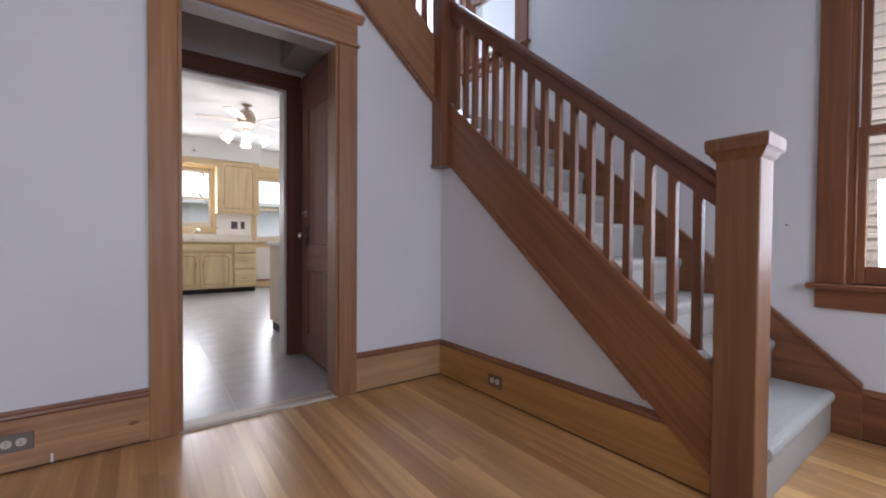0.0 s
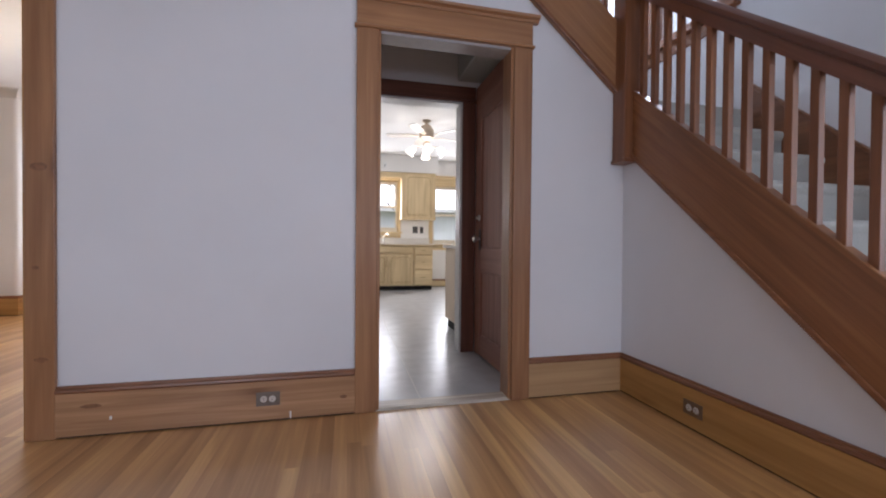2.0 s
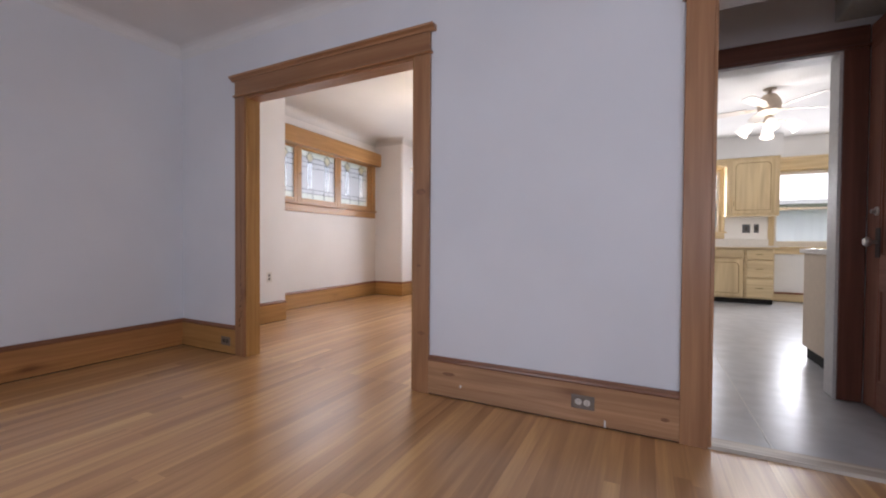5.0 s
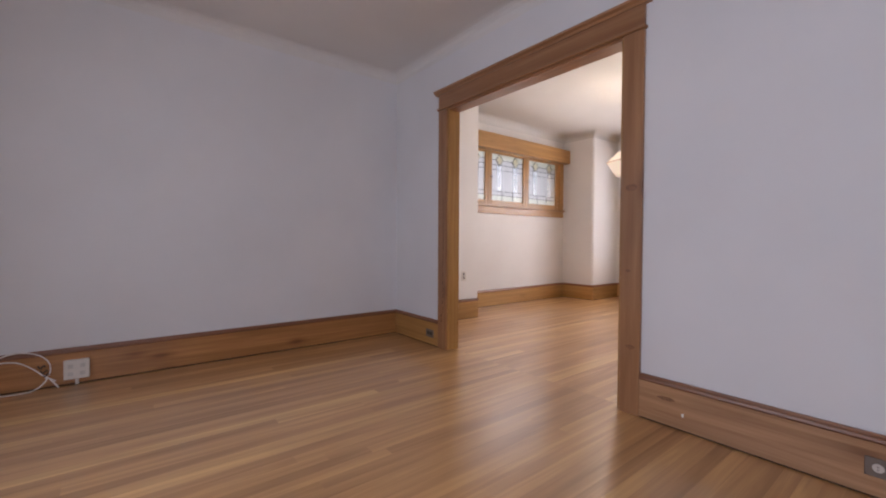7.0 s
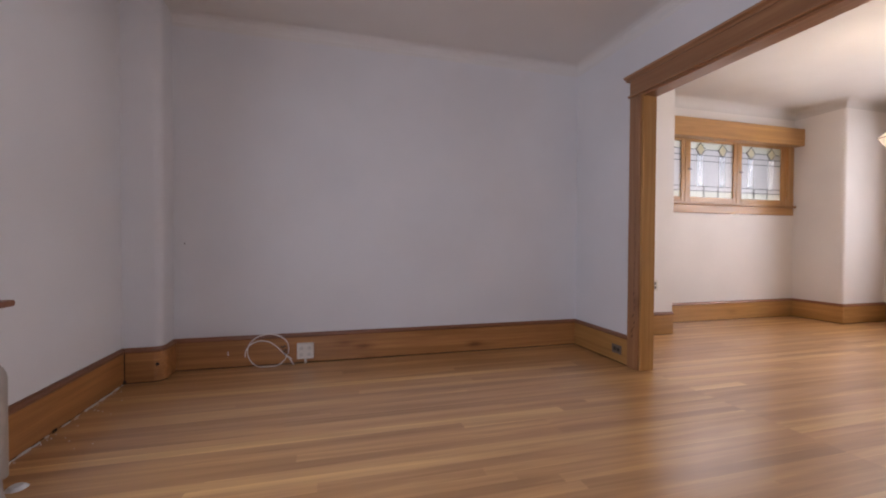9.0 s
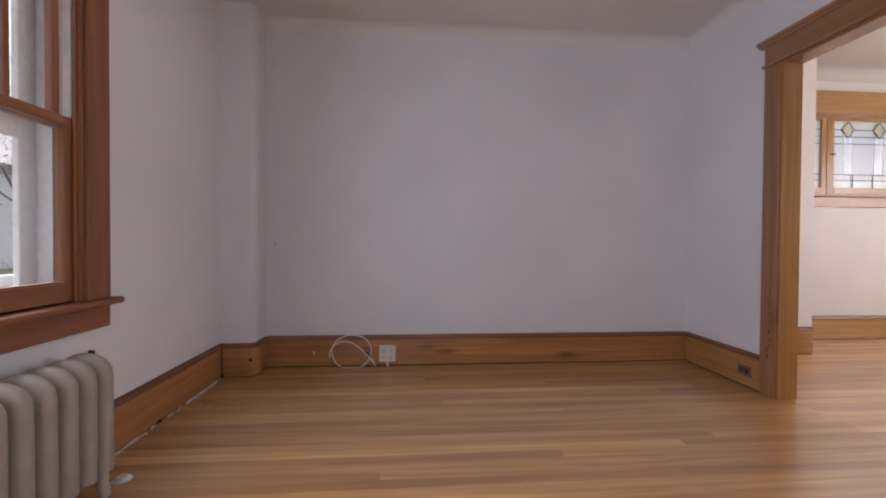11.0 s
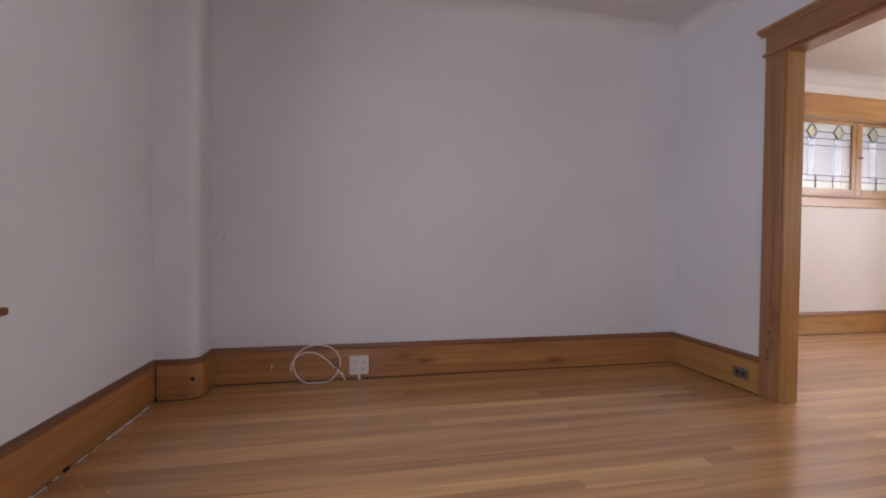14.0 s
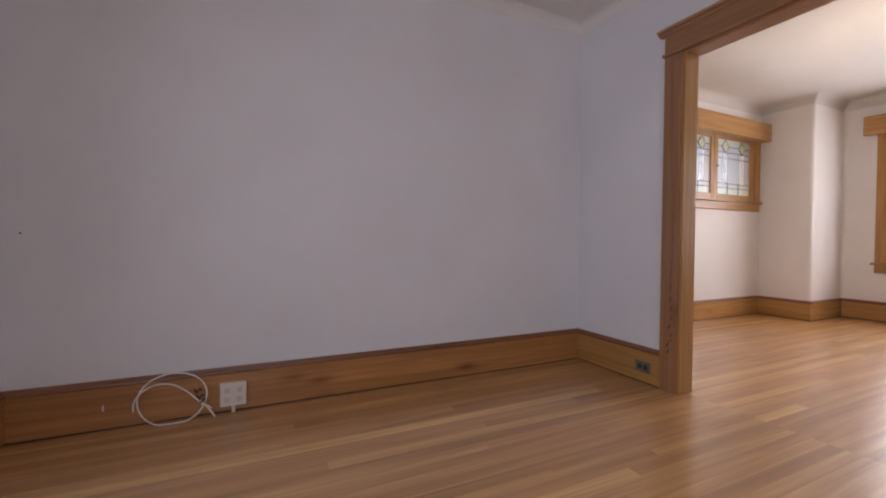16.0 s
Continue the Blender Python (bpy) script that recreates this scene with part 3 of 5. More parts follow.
def double_hung(name, m, w, z0, z1, zm, label, mats, muntins=0, storm=True, depth=0.22, head=0.15, cw=0.125, sash_mats=None):
    """A double-hung window; local x along the wall, the room at -y, the weather at +y."""
    e = thing(name, m, label, "window", kind=S)
    for x0 in (-cw, w):
        part("side_casing", B(nb(), x0, x0 + cw, -0.022, 0, z0, z1, 0.003), mats["z"], e)
    part("head_casing", B(nb(), -cw, w + cw, -0.022, 0, z1 + 0.018, z1 + head, 0.003), mats["x"], e)
    part("fillet", B(nb(), -cw - 0.014, w + cw + 0.014, -0.034, 0, z1, z1 + 0.018, 0.004), mats["x"], e)
    b = nb()
    prism(b, [(0, z1 + head), (-0.026, z1 + head), (-0.05, z1 + head + 0.02), (-0.052, z1 + head + 0.034), (0, z1 + head + 0.034)], "x", -cw - 0.034, w + cw + 0.034)
    part("cap_moulding", b, mats["x"], e)
    part("window_sill", B(nb(), -cw - 0.030, w + cw + 0.030, -0.062, 0.10, z0 - 0.028, z0, 0.008), mats["x"], e)
    part("apron", B(nb(), -cw, w + cw, -0.020, 0, z0 - 0.125, z0 - 0.028, 0.003), mats["x"], e)
    for x0, x1 in ((0, 0.020), (w - 0.020, w)):
        part("jamb", B(nb(), x0, x1, 0, 0.10, z0, z1), mats["z"], e)
        part("outer_jamb", B(nb(), x0, x1, 0.101, 0.188, z0 - 0.02, z1), WHITE, e, "white painted outer jamb")
    part("head_jamb", B(nb(), 0.02, w - 0.02, 0, 0.10, z1 - 0.02, z1), mats["x"], e)
    for x0, x1 in ((0.020, 0.034), (w - 0.034, w - 0.020)):
        part("stop", B(nb(), x0, x1 - 0.002, 0.002, 0.014, z0, z1 - 0.02, 0.003), mats["z"], e)
        part("sash_track", B(nb(), x0, x0 + 0.004 if x0 < 0.1 else x1, 0.016, 0.050, zm + 0.026, z1 - 0.02), WHITE, e, "white painted sash track")
        part("parting_strip", B(nb(), x0, x1 - 0.004, 0.052, 0.060, z0, z1 - 0.02), WHITE, e)
    sash(e, "lower_sash", 0.022, w - 0.022, 0.016, 0.050, z0 + 0.004, zm + 0.022, 0.040, 0.040, 0.085, sash_mats or mats)
    sash(e, "upper_sash", 0.022, w - 0.022, 0.062, 0.096, zm - 0.018, z1 - 0.022, 0.040, 0.050, 0.040, sash_mats or mats, muntins)
    b = nb()
    lathe(b, [(0.0, 0.014), (0.013, 0.012), (0.015, 0.0)], 12, Matrix.Translation((w * 0.25, 0.033, zm + 0.022)))
    part("sash_lock", b, DARKMETAL, e)
    if storm:
        for x0, x1 in ((0.02, 0.095), (w - 0.095, w - 0.02)):
            part("storm_stile", B(nb(), x0, x1, 0.160, 0.186, z0 - 0.02, z1, 0.003), WHITE, e, "white painted storm frame")
        for za, zb in ((z0 - 0.02, z0 + 0.045), (zm - 0.075, zm + 0.03), (z1 - 0.07, z1)):
            part("storm_rail", B(nb(), 0.095, w - 0.095, 0.162, 0.184, za, zb, 0.003), WHITE, e)
    part("outer_sill", B(nb(), -0.04, w + 0.04, 0.101, 0.26, z0 - 0.06, z0 - 0.021, 0.004), WHITE, e)
    return e


CREAMSASH = {a: plain("cream_sash_paint_" + a, (0.74, 0.66, 0.54), 0.45, vary=0.06) for a in "xyz"}
RS = Matrix.Rotation(math.pi, 4, "Z")
RE = Matrix.Rotation(-math.pi / 2, 4, "Z")
ORNG = {a: wood("window_wood_" + a, (0.36, 0.140, 0.055), (0.22, 0.080, 0.032), a, 0.36, 0.2, vary=0.1) for a in "xyz"}
double_hung("window_1", Matrix.Translation((FW[1], YS, 0)) @ RS, FW[1] - FW[0], FW[2], FW[3], 1.44, "double-hung front window in reddish varnished wood", ORNG, 8)
# unseen window, added to fill the second opening
double_hung("window_unseen", Matrix.Translation((FW_UNSEEN[1], YS, 0)) @ RS, FW_UNSEEN[1] - FW_UNSEEN[0], FW_UNSEEN[2], FW_UNSEEN[3], 1.44, "double-hung front window in reddish varnished wood", ORNG, 5)
double_hung("window_3", Matrix.Translation((XE, EW[1], 0)) @ RE, EW[1] - EW[0], EW[2], EW[3], 1.47, "double-hung stair hall window in brown varnished wood", DARK, storm=False, cw=0.11)
double_hung("window_4", Matrix.Translation((XE, LW[1], 0)) @ RE, LW[1] - LW[0], LW[2], LW[3], 3.4, "stair landing window in dark varnished wood", DARK, storm=False)


double_hung("window_5", Matrix.Translation((-3.65, DY, 0)), 2.3, 0.72, 2.28, 1.5, "dining room window in golden varnished wood", BASE, storm=False, head=0.05)
part("valance_board", B(nb(), -3.87, -1.13, DY - 0.13, DY - 0.056, 2.283, 2.508, 0.004), BASE["x"], bpy.data.objects["window_5"]).matrix_parent_inverse = Matrix.Translation((3.65, -DY, 0))

# ---- leaded casements of the dining room ----
LEAD = plain("lead_came", (0.05, 0.05, 0.055), 0.6, 0.4)


def leaded_glass(name, color, rough):
    m, nt, p = _nodes(name)
    tc = nt.nodes.new("ShaderNodeTexCoord")
    n = _n(nt, "ShaderNodeTexNoise", Scale=40, Detail=3)
    nt.links.new(tc.outputs["Object"], n.inputs["Vector"])
    p.inputs["Base Color"].default_value = (*color, 1)
    p.inputs["Roughness"].default_value = rough
    p.inputs["Transmission Weight"].default_value = 1.0
    _bump(nt, p, n.outputs[0], 0.5, 0.01)
    return m


G_CLEAR = leaded_glass("seedy_glass", (0.70, 0.68, 0.68), 0.35)
G_WHITE = leaded_glass("opal_glass", (1.0, 1.0, 1.0), 0.15)
G_GOLD = leaded_glass("gold_glass", (0.88, 0.80, 0.55), 0.35)
G_GREEN = leaded_glass("pale_green_glass", (0.80, 0.80, 0.68), 0.4)


def leaded_casement(e, x0, x1, z0, z1):
    """Local x along the wall. Frame, panes and cames of one casement; x0..z1 bound the glass."""
    st = 0.07
    f = part("casement", B(nb(), x0 - st, x0, 0.0, 0.034, z0 - st, z1 + st * 0.6, 0.003), BASE["z"], e)
    part("stile", B(nb(), x1, x1 + st, 0.0, 0.034, z0 - st, z1 + st * 0.6, 0.003), BASE["z"], f)
    part("bottom_rail", B(nb(), x0, x1, 0.0, 0.034, z0 - st, z0, 0.003), BASE["x"], f)
    part("top_rail", B(nb(), x0, x1, 0.0, 0.034, z1, z1 + st * 0.6, 0.003), BASE["x"], f)
    w, h = x1 - x0, z1 - z0
    bars = [(x0 + w * c - 0.048, x0 + w * c + 0.048) for c in (0.235, 0.75)]
    zt, zb = z1 - h * 0.235, z0 + h * 0.20
    panes = []
    # clear fields between the coloured pieces
    xs = [x0, bars[0][0], bars[0][1], bars[1][0], bars[1][1], x1]
    rows = [z0, z0 + h * 0.115, zb, z1 - h * 0.34, zt, z1 - h * 0.13, z1]
    for i in range(5):
        for j in range(6):
            inbar = i in (1, 3) and 2 <= j <= 3
            mat = G_WHITE if inbar else (G_GREEN if j in (0, 5) else G_CLEAR)
            panes.append((xs[i], xs[i + 1], rows[j], rows[j + 1], mat))
    for a, c, lo, hi, mat in panes:
        g = part("pane", B(nb(), a + 0.002, c - 0.002, 0.014, 0.018, lo + 0.002, hi - 0.002), mat, f)
        g.visible_shadow = False
    for (a, c) in bars:
        xm, zc = (a + c) / 2, z1 - h * 0.13
        r = h * 0.118
        d = nb()
        prism(d, [(xm - r * 0.9, zc), (xm, zc - r), (xm + r * 0.9, zc), (xm, zc + r)], "y", 0.009, 0.013)
        part("diamond_pane", d, G_GOLD, f, "gold diamond of leaded glass").visible_shadow = False
    b = nb()
    t = 0.003
    for z in (rows[1], rows[2], rows[3], rows[4], rows[5]):
        B(b, x0, x1, 0.011, 0.020, z - t, z + t)
    for c in (0.33, 0.66):
        B(b, x0 + w * c - t, x0 + w * c + t, 0.011, 0.020, rows[0], rows[2])
    for (a, c) in bars:
        xm, zc, r = (a + c) / 2, z1 - h * 0.13, h * 0.118
        for s in (-1, 1):
            for q in (-1, 1):
                prism(b, [(xm + s * r * 0.93, zc), (xm, zc + q * r * 1.04), (xm, zc + q * (r - 0.004)), (xm + s * (r * 0.9 - 0.004), zc)], "y", 0.007, 0.021)
    part("lead_came", b, LEAD, f, "dark lead cames")
    part("latch", B(nb(), x0 - 0.045, x0 + 0.01, -0.012, 0.0, (z0 + z1) / 2 - 0.01, (z0 + z1) / 2 + 0.006, 0.003), DARKMETAL, f)


RW = Matrix.Rotation(math.pi / 2, 4, "Z")
lead_win = thing("window_6", Matrix.Translation((DB, 0, 0)) @ RW, "row of leaded glass casements in golden varnished wood", "window", kind=S)
for a in (3.40, 4.23, 5.06):
    leaded_casement(lead_win, a, a + 0.69, 1.565, 2.255)
for a in (3.33, 4.16 - 0.008, 4.99 - 0.008, 5.83):
    part("mullion", B(nb(), a - 0.008, a + 0.012, -0.004, 0.10, 1.495, 2.30, 0.003), BASE["z"], lead_win)
part("side_casing", B(nb(), 5.842, 5.945, -0.022, 0.0, 1.49, 2.30, 0.003), BASE["z"], lead_win)
part("window_sill", B(nb(), 3.2, 5.965, -0.045, 0.06, 1.465, 1.493, 0.006), BASE["x"], lead_win)
part("apron", B(nb(), 3.2, 5.945, -0.022, 0.0, 1.365, 1.465, 0.003), BASE["x"], lead_win)
part("valance_board", B(nb(), 3.2, 5.976, -0.13, -0.003, 2.283, 2.505, 0.004), BASE["x"], lead_win)


# ---- staircase ----
SL = 0.866                                      # slope of the flight
RIS, GO = 0.21, 0.2375
def nose(n):
    return 0.34 + GO * (n - 1)


stairs = thing("staircase", Matrix.Translation((0, 0, 0)), "carpeted wooden staircase with square balusters and newel post", "staircase")
b = nb()
y0, y1 = 0.47, 2.12
prism(b, [(y0, max(0.0, 0.288 + (y0 - 0.73) * SL)), (y1, 0.288 + (y1 - 0.73) * SL), (y1, 0.485 + (y1 - 0.49) * SL), (y0, 0.485 + (y0 - 0.49) * SL)], "x", 1.518, 1.578, 0.004)
part("stringer", b, wood("stringer_wood", (0.330, 0.140, 0.052), (0.190, 0.074, 0.027), "y", 0.36, 0.14, vary=0.1, tilt=("X", -40.9), knots=0.6), stairs)
b = nb()
zl = lambda y: 0.288 + (y - 0.73) * SL
prism(b, [(y0 + 0.26, zl(y0 + 0.26) - 0.008), (y1, zl(y1) - 0.008), (y1, zl(y1) + 0.024), (y0 + 0.26, zl(y0 + 0.26) + 0.024)], "x", 1.509, 1.540, 0.005)
part("stringer_moulding", b, DARK["y"], stairs)
# wall under the flight
b = nb()
prism(b, [(0.50, 0.0), (YN, 0.0), (YN, zl(YN) + 0.05), (0.50, zl(0.50) + 0.05)], "x", SX, SX + 0.05)
solid("wall_under_stairs", b, WALL, "pale grey plaster wall below the stair stringer", "wall", S)
for n in range(1, 9):
    b = nb()
    yn, z = nose(n), RIS * n
    prism(b, [(yn + 0.016, z - RIS), (yn + 0.016, z - 0.065), (yn + 0.006, z - 0.050), (yn, z - 0.028), (yn + 0.006, z - 0.010), (yn + 0.025, z), (yn + GO + 0.05, z), (yn + GO + 0.05, z - RIS)], "x", 1.642 if n == 1 else 1.58, XE - 0.028, 0.006)
    part("step", b, CARPET, stairs, "step covered with pale grey carpet", True)
b = nb()
B(b, 1.48, XE - 0.001, nose(9), 3.32, RIS * 9 - 0.20, RIS * 9, 0.012)
part("landing", b, CARPET, stairs, "landing covered with pale grey carpet")
b = nb()
zs = lambda y: 0.25 + (y - 0.25) * 0.905
prism(b, [(0.25, 0.0), (0.42, 0.0), (2.3, 1.55), (2.3, zs(2.3)), (0.25, 0.25)], "x", XE - 0.026, XE - 0.001, 0.003)
part("skirt_board", b, DARK["y"], stairs)
b = nb()
prism(b, [(0.25, 0.243), (2.3, zs(2.3) - 0.006), (2.3, zs(2.3) + 0.026), (0.25, 0.27)], "x", XE - 0.036, XE - 0.002, 0.004)
part("skirt_cap", b, DARK["y"], stairs)
NW = wood("newel_wood", (0.265, 0.126, 0.052), (0.195, 0.086, 0.035), "z", 0.5, 0.05, vary=0.05)
newel = part("newel_post", B(nb(), 1.508, 1.640, 0.355, 0.487, 0.0, 1.235, 0.004), NW, stairs, "square brown newel post")
b = nb()
prof = [(0.066, 1.215), (0.074, 1.225), (0.084, 1.242), (0.092, 1.250), (0.094, 1.284), (0.090, 1.294), (0.055, 1.300)]
rings = [[b.verts.new((1.574 + sx * r, 0.421 + sy * r, z)) for sx, sy in ((-1, -1), (1, -1), (1, 1), (-1, 1))] for r, z in prof]
for p, q in zip(rings, rings[1:]):
    for i in range(4):
        b.faces.new((p[i], p[(i + 1) % 4], q[(i + 1) % 4], q[i]))
b.faces.new(rings[-1])
b.faces.new(rings[0][::-1])
part("cap", b, NW, newel)
zh = lambda y: 1.194 + (y - 0.5) * 0.858        # top of the handrail


def rail_bar(bm, y0, y1, zf, xm):
    sec = [(-0.030, -0.125), (-0.030, -0.060), (-0.042, -0.045), (-0.042, -0.022), (-0.028, -0.004), (0, 0), (0.028, -0.004), (0.042, -0.022), (0.042, -0.045), (0.030, -0.060), (0.030, -0.125)]
    lo = [bm.verts.new((xm + a, y0, zf(y0) + c)) for a, c in sec]
    hi = [bm.verts.new((xm + a, y1, zf(y1) + c)) for a, c in sec]
    k = len(sec)
    bm.faces.new(lo)
    bm.faces.new(hi[::-1])
    for i in range(k):
        bm.faces.new((lo[i], hi[i], hi[(i + 1) % k], lo[(i + 1) % k]))
    bmesh.ops.recalc_face_normals(bm, faces=bm.faces)
    return bm


part("handrail", rail_bar(nb(), 0.486, 2.09, zh, 1.553), wood("handrail_wood", (0.21, 0.080, 0.042), (0.14, 0.050, 0.026), "y", 0.34, 0.3, vary=0.05, tilt=("X", -40.9)), stairs, smooth=True)
for i in range(17):
    y = 0.556 + 0.0925 * i
    zb, zt = 0.485 + (y - 0.49) * SL - 0.02, zh(y) - 0.11
    b = nb()
    B(b, 1.537, 1.569, y - 0.016, y + 0.016, zb, zt, 0.002)
    part("baluster", b, DARK["z"], stairs)
post = part("landing_newel", B(nb(), 1.462, 1.578, 2.082, 2.198, 1.455, 3.05, 0.004), DARK["z"], stairs)
part("drop_base", B(nb(), 1.452, 1.588, 2.072, 2.198, 1.432, 1.456, 0.006), DARK["z"], post)

# upper flight
upper = thing("upper_stairs", Matrix.Translation((0, 0, 0)), "upper flight of the staircase with brown stringer and balusters", "staircase")
zu = lambda x: 1.878 + (1.47 - x) * SL
b = nb()
prism(b, [(1.47, zu(1.47)), (0.45, zu(0.45)), (0.45, zu(0.45) + 0.445), (1.47, zu(1.47) + 0.445)], "y", YN - 0.028, YN + 0.03, 0.004)
part("stringer", b, wood("upper_stringer_wood", TL, TD, "x", 0.36, 0.25, vary=0.1, tilt=("Y", -40.9)), upper)
b = nb()
prism(b, [(1.47, zu(1.47) - 0.012), (0.45, zu(0.45) - 0.012), (0.45, zu(0.45) + 0.024), (1.47, zu(1.47) + 0.024)], "y", YN - 0.045, YN - 0.026, 0.005)
part("stringer_moulding", b, DARK["x"], upper)
for i in range(9):
    x = 1.40 - 0.0925 * i
    part("baluster", B(nb(), x - 0.016, x + 0.016, YN - 0.010, YN + 0.022, zu(x) + 0.43, zu(x) + 1.15, 0.002), DARK["z"], upper)
b = nb()
prism(b, [(1.47, zu(1.47) + 1.13), (0.45, zu(0.45) + 1.13), (0.45, zu(0.45) + 1.24), (1.47, zu(1.47) + 1.24)], "y", YN - 0.03, YN + 0.045, 0.015)
part("handrail", b, DARK["x"], upper)
for n in range(1, 4):
    x1 = 1.46 - GO * (n - 1)
    b = nb()
    B(b, x1 - GO, x1, YN + 0.032, 3.32, RIS * (9 + n) - RIS - (0.0 if n > 1 else -0.001), RIS * (9 + n), 0.012)
    part("step", b, CARPET, upper, "step covered with pale grey carpet")

# ---- radiator below the front window ----
def radiator():
    iron = plain("radiator_paint", (0.36, 0.315, 0.27), 0.5, 0.0, vary=0.15, scale=14, bump=0.1)
    r = thing("radiator", Matrix.Translation((-1.85, -1.335, 0)) @ Matrix.Diagonal((1, 1, 0.955, 1)), "old cast iron column radiator painted dull beige, under the window", "radiator")
    n, pitch = 14, 0.082
    x0 = -2.475 + 1.85 + pitch / 2

    b = nb()
    arc = [(0, 0.062 * math.cos(math.pi * k / 12), 0.485 + 0.050 * math.sin(math.pi * k / 12)) for k in range(13)]
    tube(b, [(0, 0.062, 0.105), (0, 0.062, 0.20), (0, 0.062, 0.35), (0, 0.062, 0.45)] + arc + [(0, -0.062, 0.45), (0, -0.062, 0.30), (0, -0.062, 0.105)], 0.0365, 14)
    tube(b, [(0, 0, 0.115), (0, 0, 0.3), (0, 0, 0.50)], 0.030, 10)
    tube(b, [(0, -0.066, 0.13), (0, -0.03, 0.105), (0, 0.03, 0.105), (0, 0.066, 0.13)], 0.031, 10)
    B(b, -0.006, 0.006, -0.06, 0.06, 0.12, 0.50)
    col = mesh_of("section", b, iron, True)
    for k in range(n):
        o = new("section", col)
        o.parent = r
        o.location = (x0 + pitch * k, 0, 0.0)
    for sy in (-1, 1):
        fm = mesh_of("foot", tube(nb(), [(0, sy * 0.06, 0.12), (0, sy * 0.065, 0.05), (0, sy * 0.075, 0.0)], 0.020, 10), iron, True)
        for k in (0, n - 1):
            o = new("foot", fm)
            o.parent = r
            o.location = (x0 + pitch * k, 0, 0.0)
    part("hub_pipe", tube(nb(), [(x0, 0, 0.49), (x0 + pitch * (n - 1), 0, 0.49)], 0.022, 12), iron, r)
    part("hub_pipe", tube(nb(), [(x0, 0, 0.125), (x0 + pitch * (n - 1), 0, 0.125)], 0.022, 12), iron, r)
    part("bleed_valve", tube(nb(), [(x0 - 0.04, 0.0, 0.50), (x0 - 0.015, 0.0, 0.50)], 0.008, 8), NICKEL, r, "small metal bleed valve")


radiator()
# pipe collar on the floor and small wall hook
b = nb()
lathe(b, [(0.0, 0.012), (0.022, 0.012), (0.036, 0.0)], 16, Matrix.Translation((-2.545, -1.275, 0.0)))
solid("pipe_collar", b, WHITE, "white painted pipe collar on the floor beside the radiator", "pipe collar", smooth=True)
b = nb()
lathe(b, [(0.0, 0.022), (0.009, 0.018), (0.011, 0.0)], 12, Matrix.Translation((-2.63, YS, 0.497)) @ Matrix.Rotation(radians(-90), 4, "X"))
solid("wall_stub", b, DARKMETAL, "small dark metal stub in the wall above the radiator", "wall fitting", smooth=True)
b = nb()
lathe(b, [(0.0, 0.020), (0.006, 0.016), (0.008, 0.0)], 12, Matrix.Translation((-2.733, YS, 1.51)) @ Matrix.Rotation(radians(-90), 4, "X"))
solid("curtain_hook", b, NICKEL, "small metal curtain hook beside the window casing", "hook", smooth=True)
b = nb()
lathe(b, [(0.0, 0.003), (0.004, 0.002), (0.005, 0.0)], 10, Matrix.Translation((XW, -1.15, 0.96)) @ Matrix.Rotation(radians(90), 4, "Y"))
solid("wall_screw", b, DARKMETAL, "tiny dark screw in the painted wall", "screw", smooth=True)
b = nb()
lathe(b, [(0.0, 0.003), (0.004, 0.002), (0.005, 0.0)], 10, Matrix.Translation((XE, 0.55, 1.03)) @ Matrix.Rotation(radians(-90), 4, "Y"))
solid("wall_screw", b, DARKMETAL, "tiny dark screw in the stair wall", "screw", smooth=True)
b = nb()
lathe(b, [(0.0, 0.002), (0.011, 0.002), (0.012, 0.0)], 14, Matrix.Translation((-3.7915, -1.245, 0.125)) @ Matrix.Rotation(radians(90), 4, "Y"))
solid("cable_hole", b, plain("hole_black", (0.01, 0.008, 0.006), 0.9), "dark drilled cable hole in the baseboard", "hole", smooth=True)


# dark open joint in the baseboard's corner and a notch at its foot
b = nb()
B(b, -3.7915, -3.7885, YS + 0.0185, YS + 0.0235, 0.004, 0.235)
B(b, -3.7915, -3.778, YS + 0.0185, YS + 0.030, 0.004, 0.026)
solid("baseboard_joint", b, BLACKGAP, "dark open corner joint between two baseboards", "baseboard", S)
b = nb()
B(b, -3.085, -3.055, YS + 0.0185, YS + 0.026, 0.001, 0.018, 0.002)
solid("floor_notch", b, BLACKGAP, "dark notch at the foot of the baseboard", "floor", S)
# ragged white plaster line at the foot of the front baseboard
rnd = random.Random(31)
b = nb()
x = -3.77
while x < -2.25:
    ln = rnd.uniform(0.02, 0.10)
    if not -3.11 < x + ln / 2 < -3.03:
        w = rnd.uniform(0.004, 0.011)
        pts = [(x, YS + 0.0185), (x + ln, YS + 0.0185), (x + ln * rnd.uniform(0.8, 0.95), YS + 0.019 + w * rnd.uniform(0.5, 1)), (x + ln * 0.5, YS + 0.019 + w), (x + ln * rnd.uniform(0.05, 0.2), YS + 0.019 + w * rnd.uniform(0.5, 1))]
        prism(b, pts, "z", 0.0005, rnd.uniform(0.004, 0.008))
    x += ln + (rnd.uniform(0.0, 0.012) if rnd.random() < 0.7 else rnd.uniform(0.02, 0.05))
solid("plaster_line", b, plain("chalky_plaster", (0.72, 0.69, 0.66), 0.9), "ragged white plaster line at the foot of the baseboard", "debris", "stuff")


# ---- loop of white cable and the jack box beside it ----
IVORY = plain("ivory_plastic", (0.72, 0.67, 0.60), 0.4, vary=0.05)


CORD = plain("white_cord", (0.84, 0.79, 0.74), 0.45, vary=0.05)


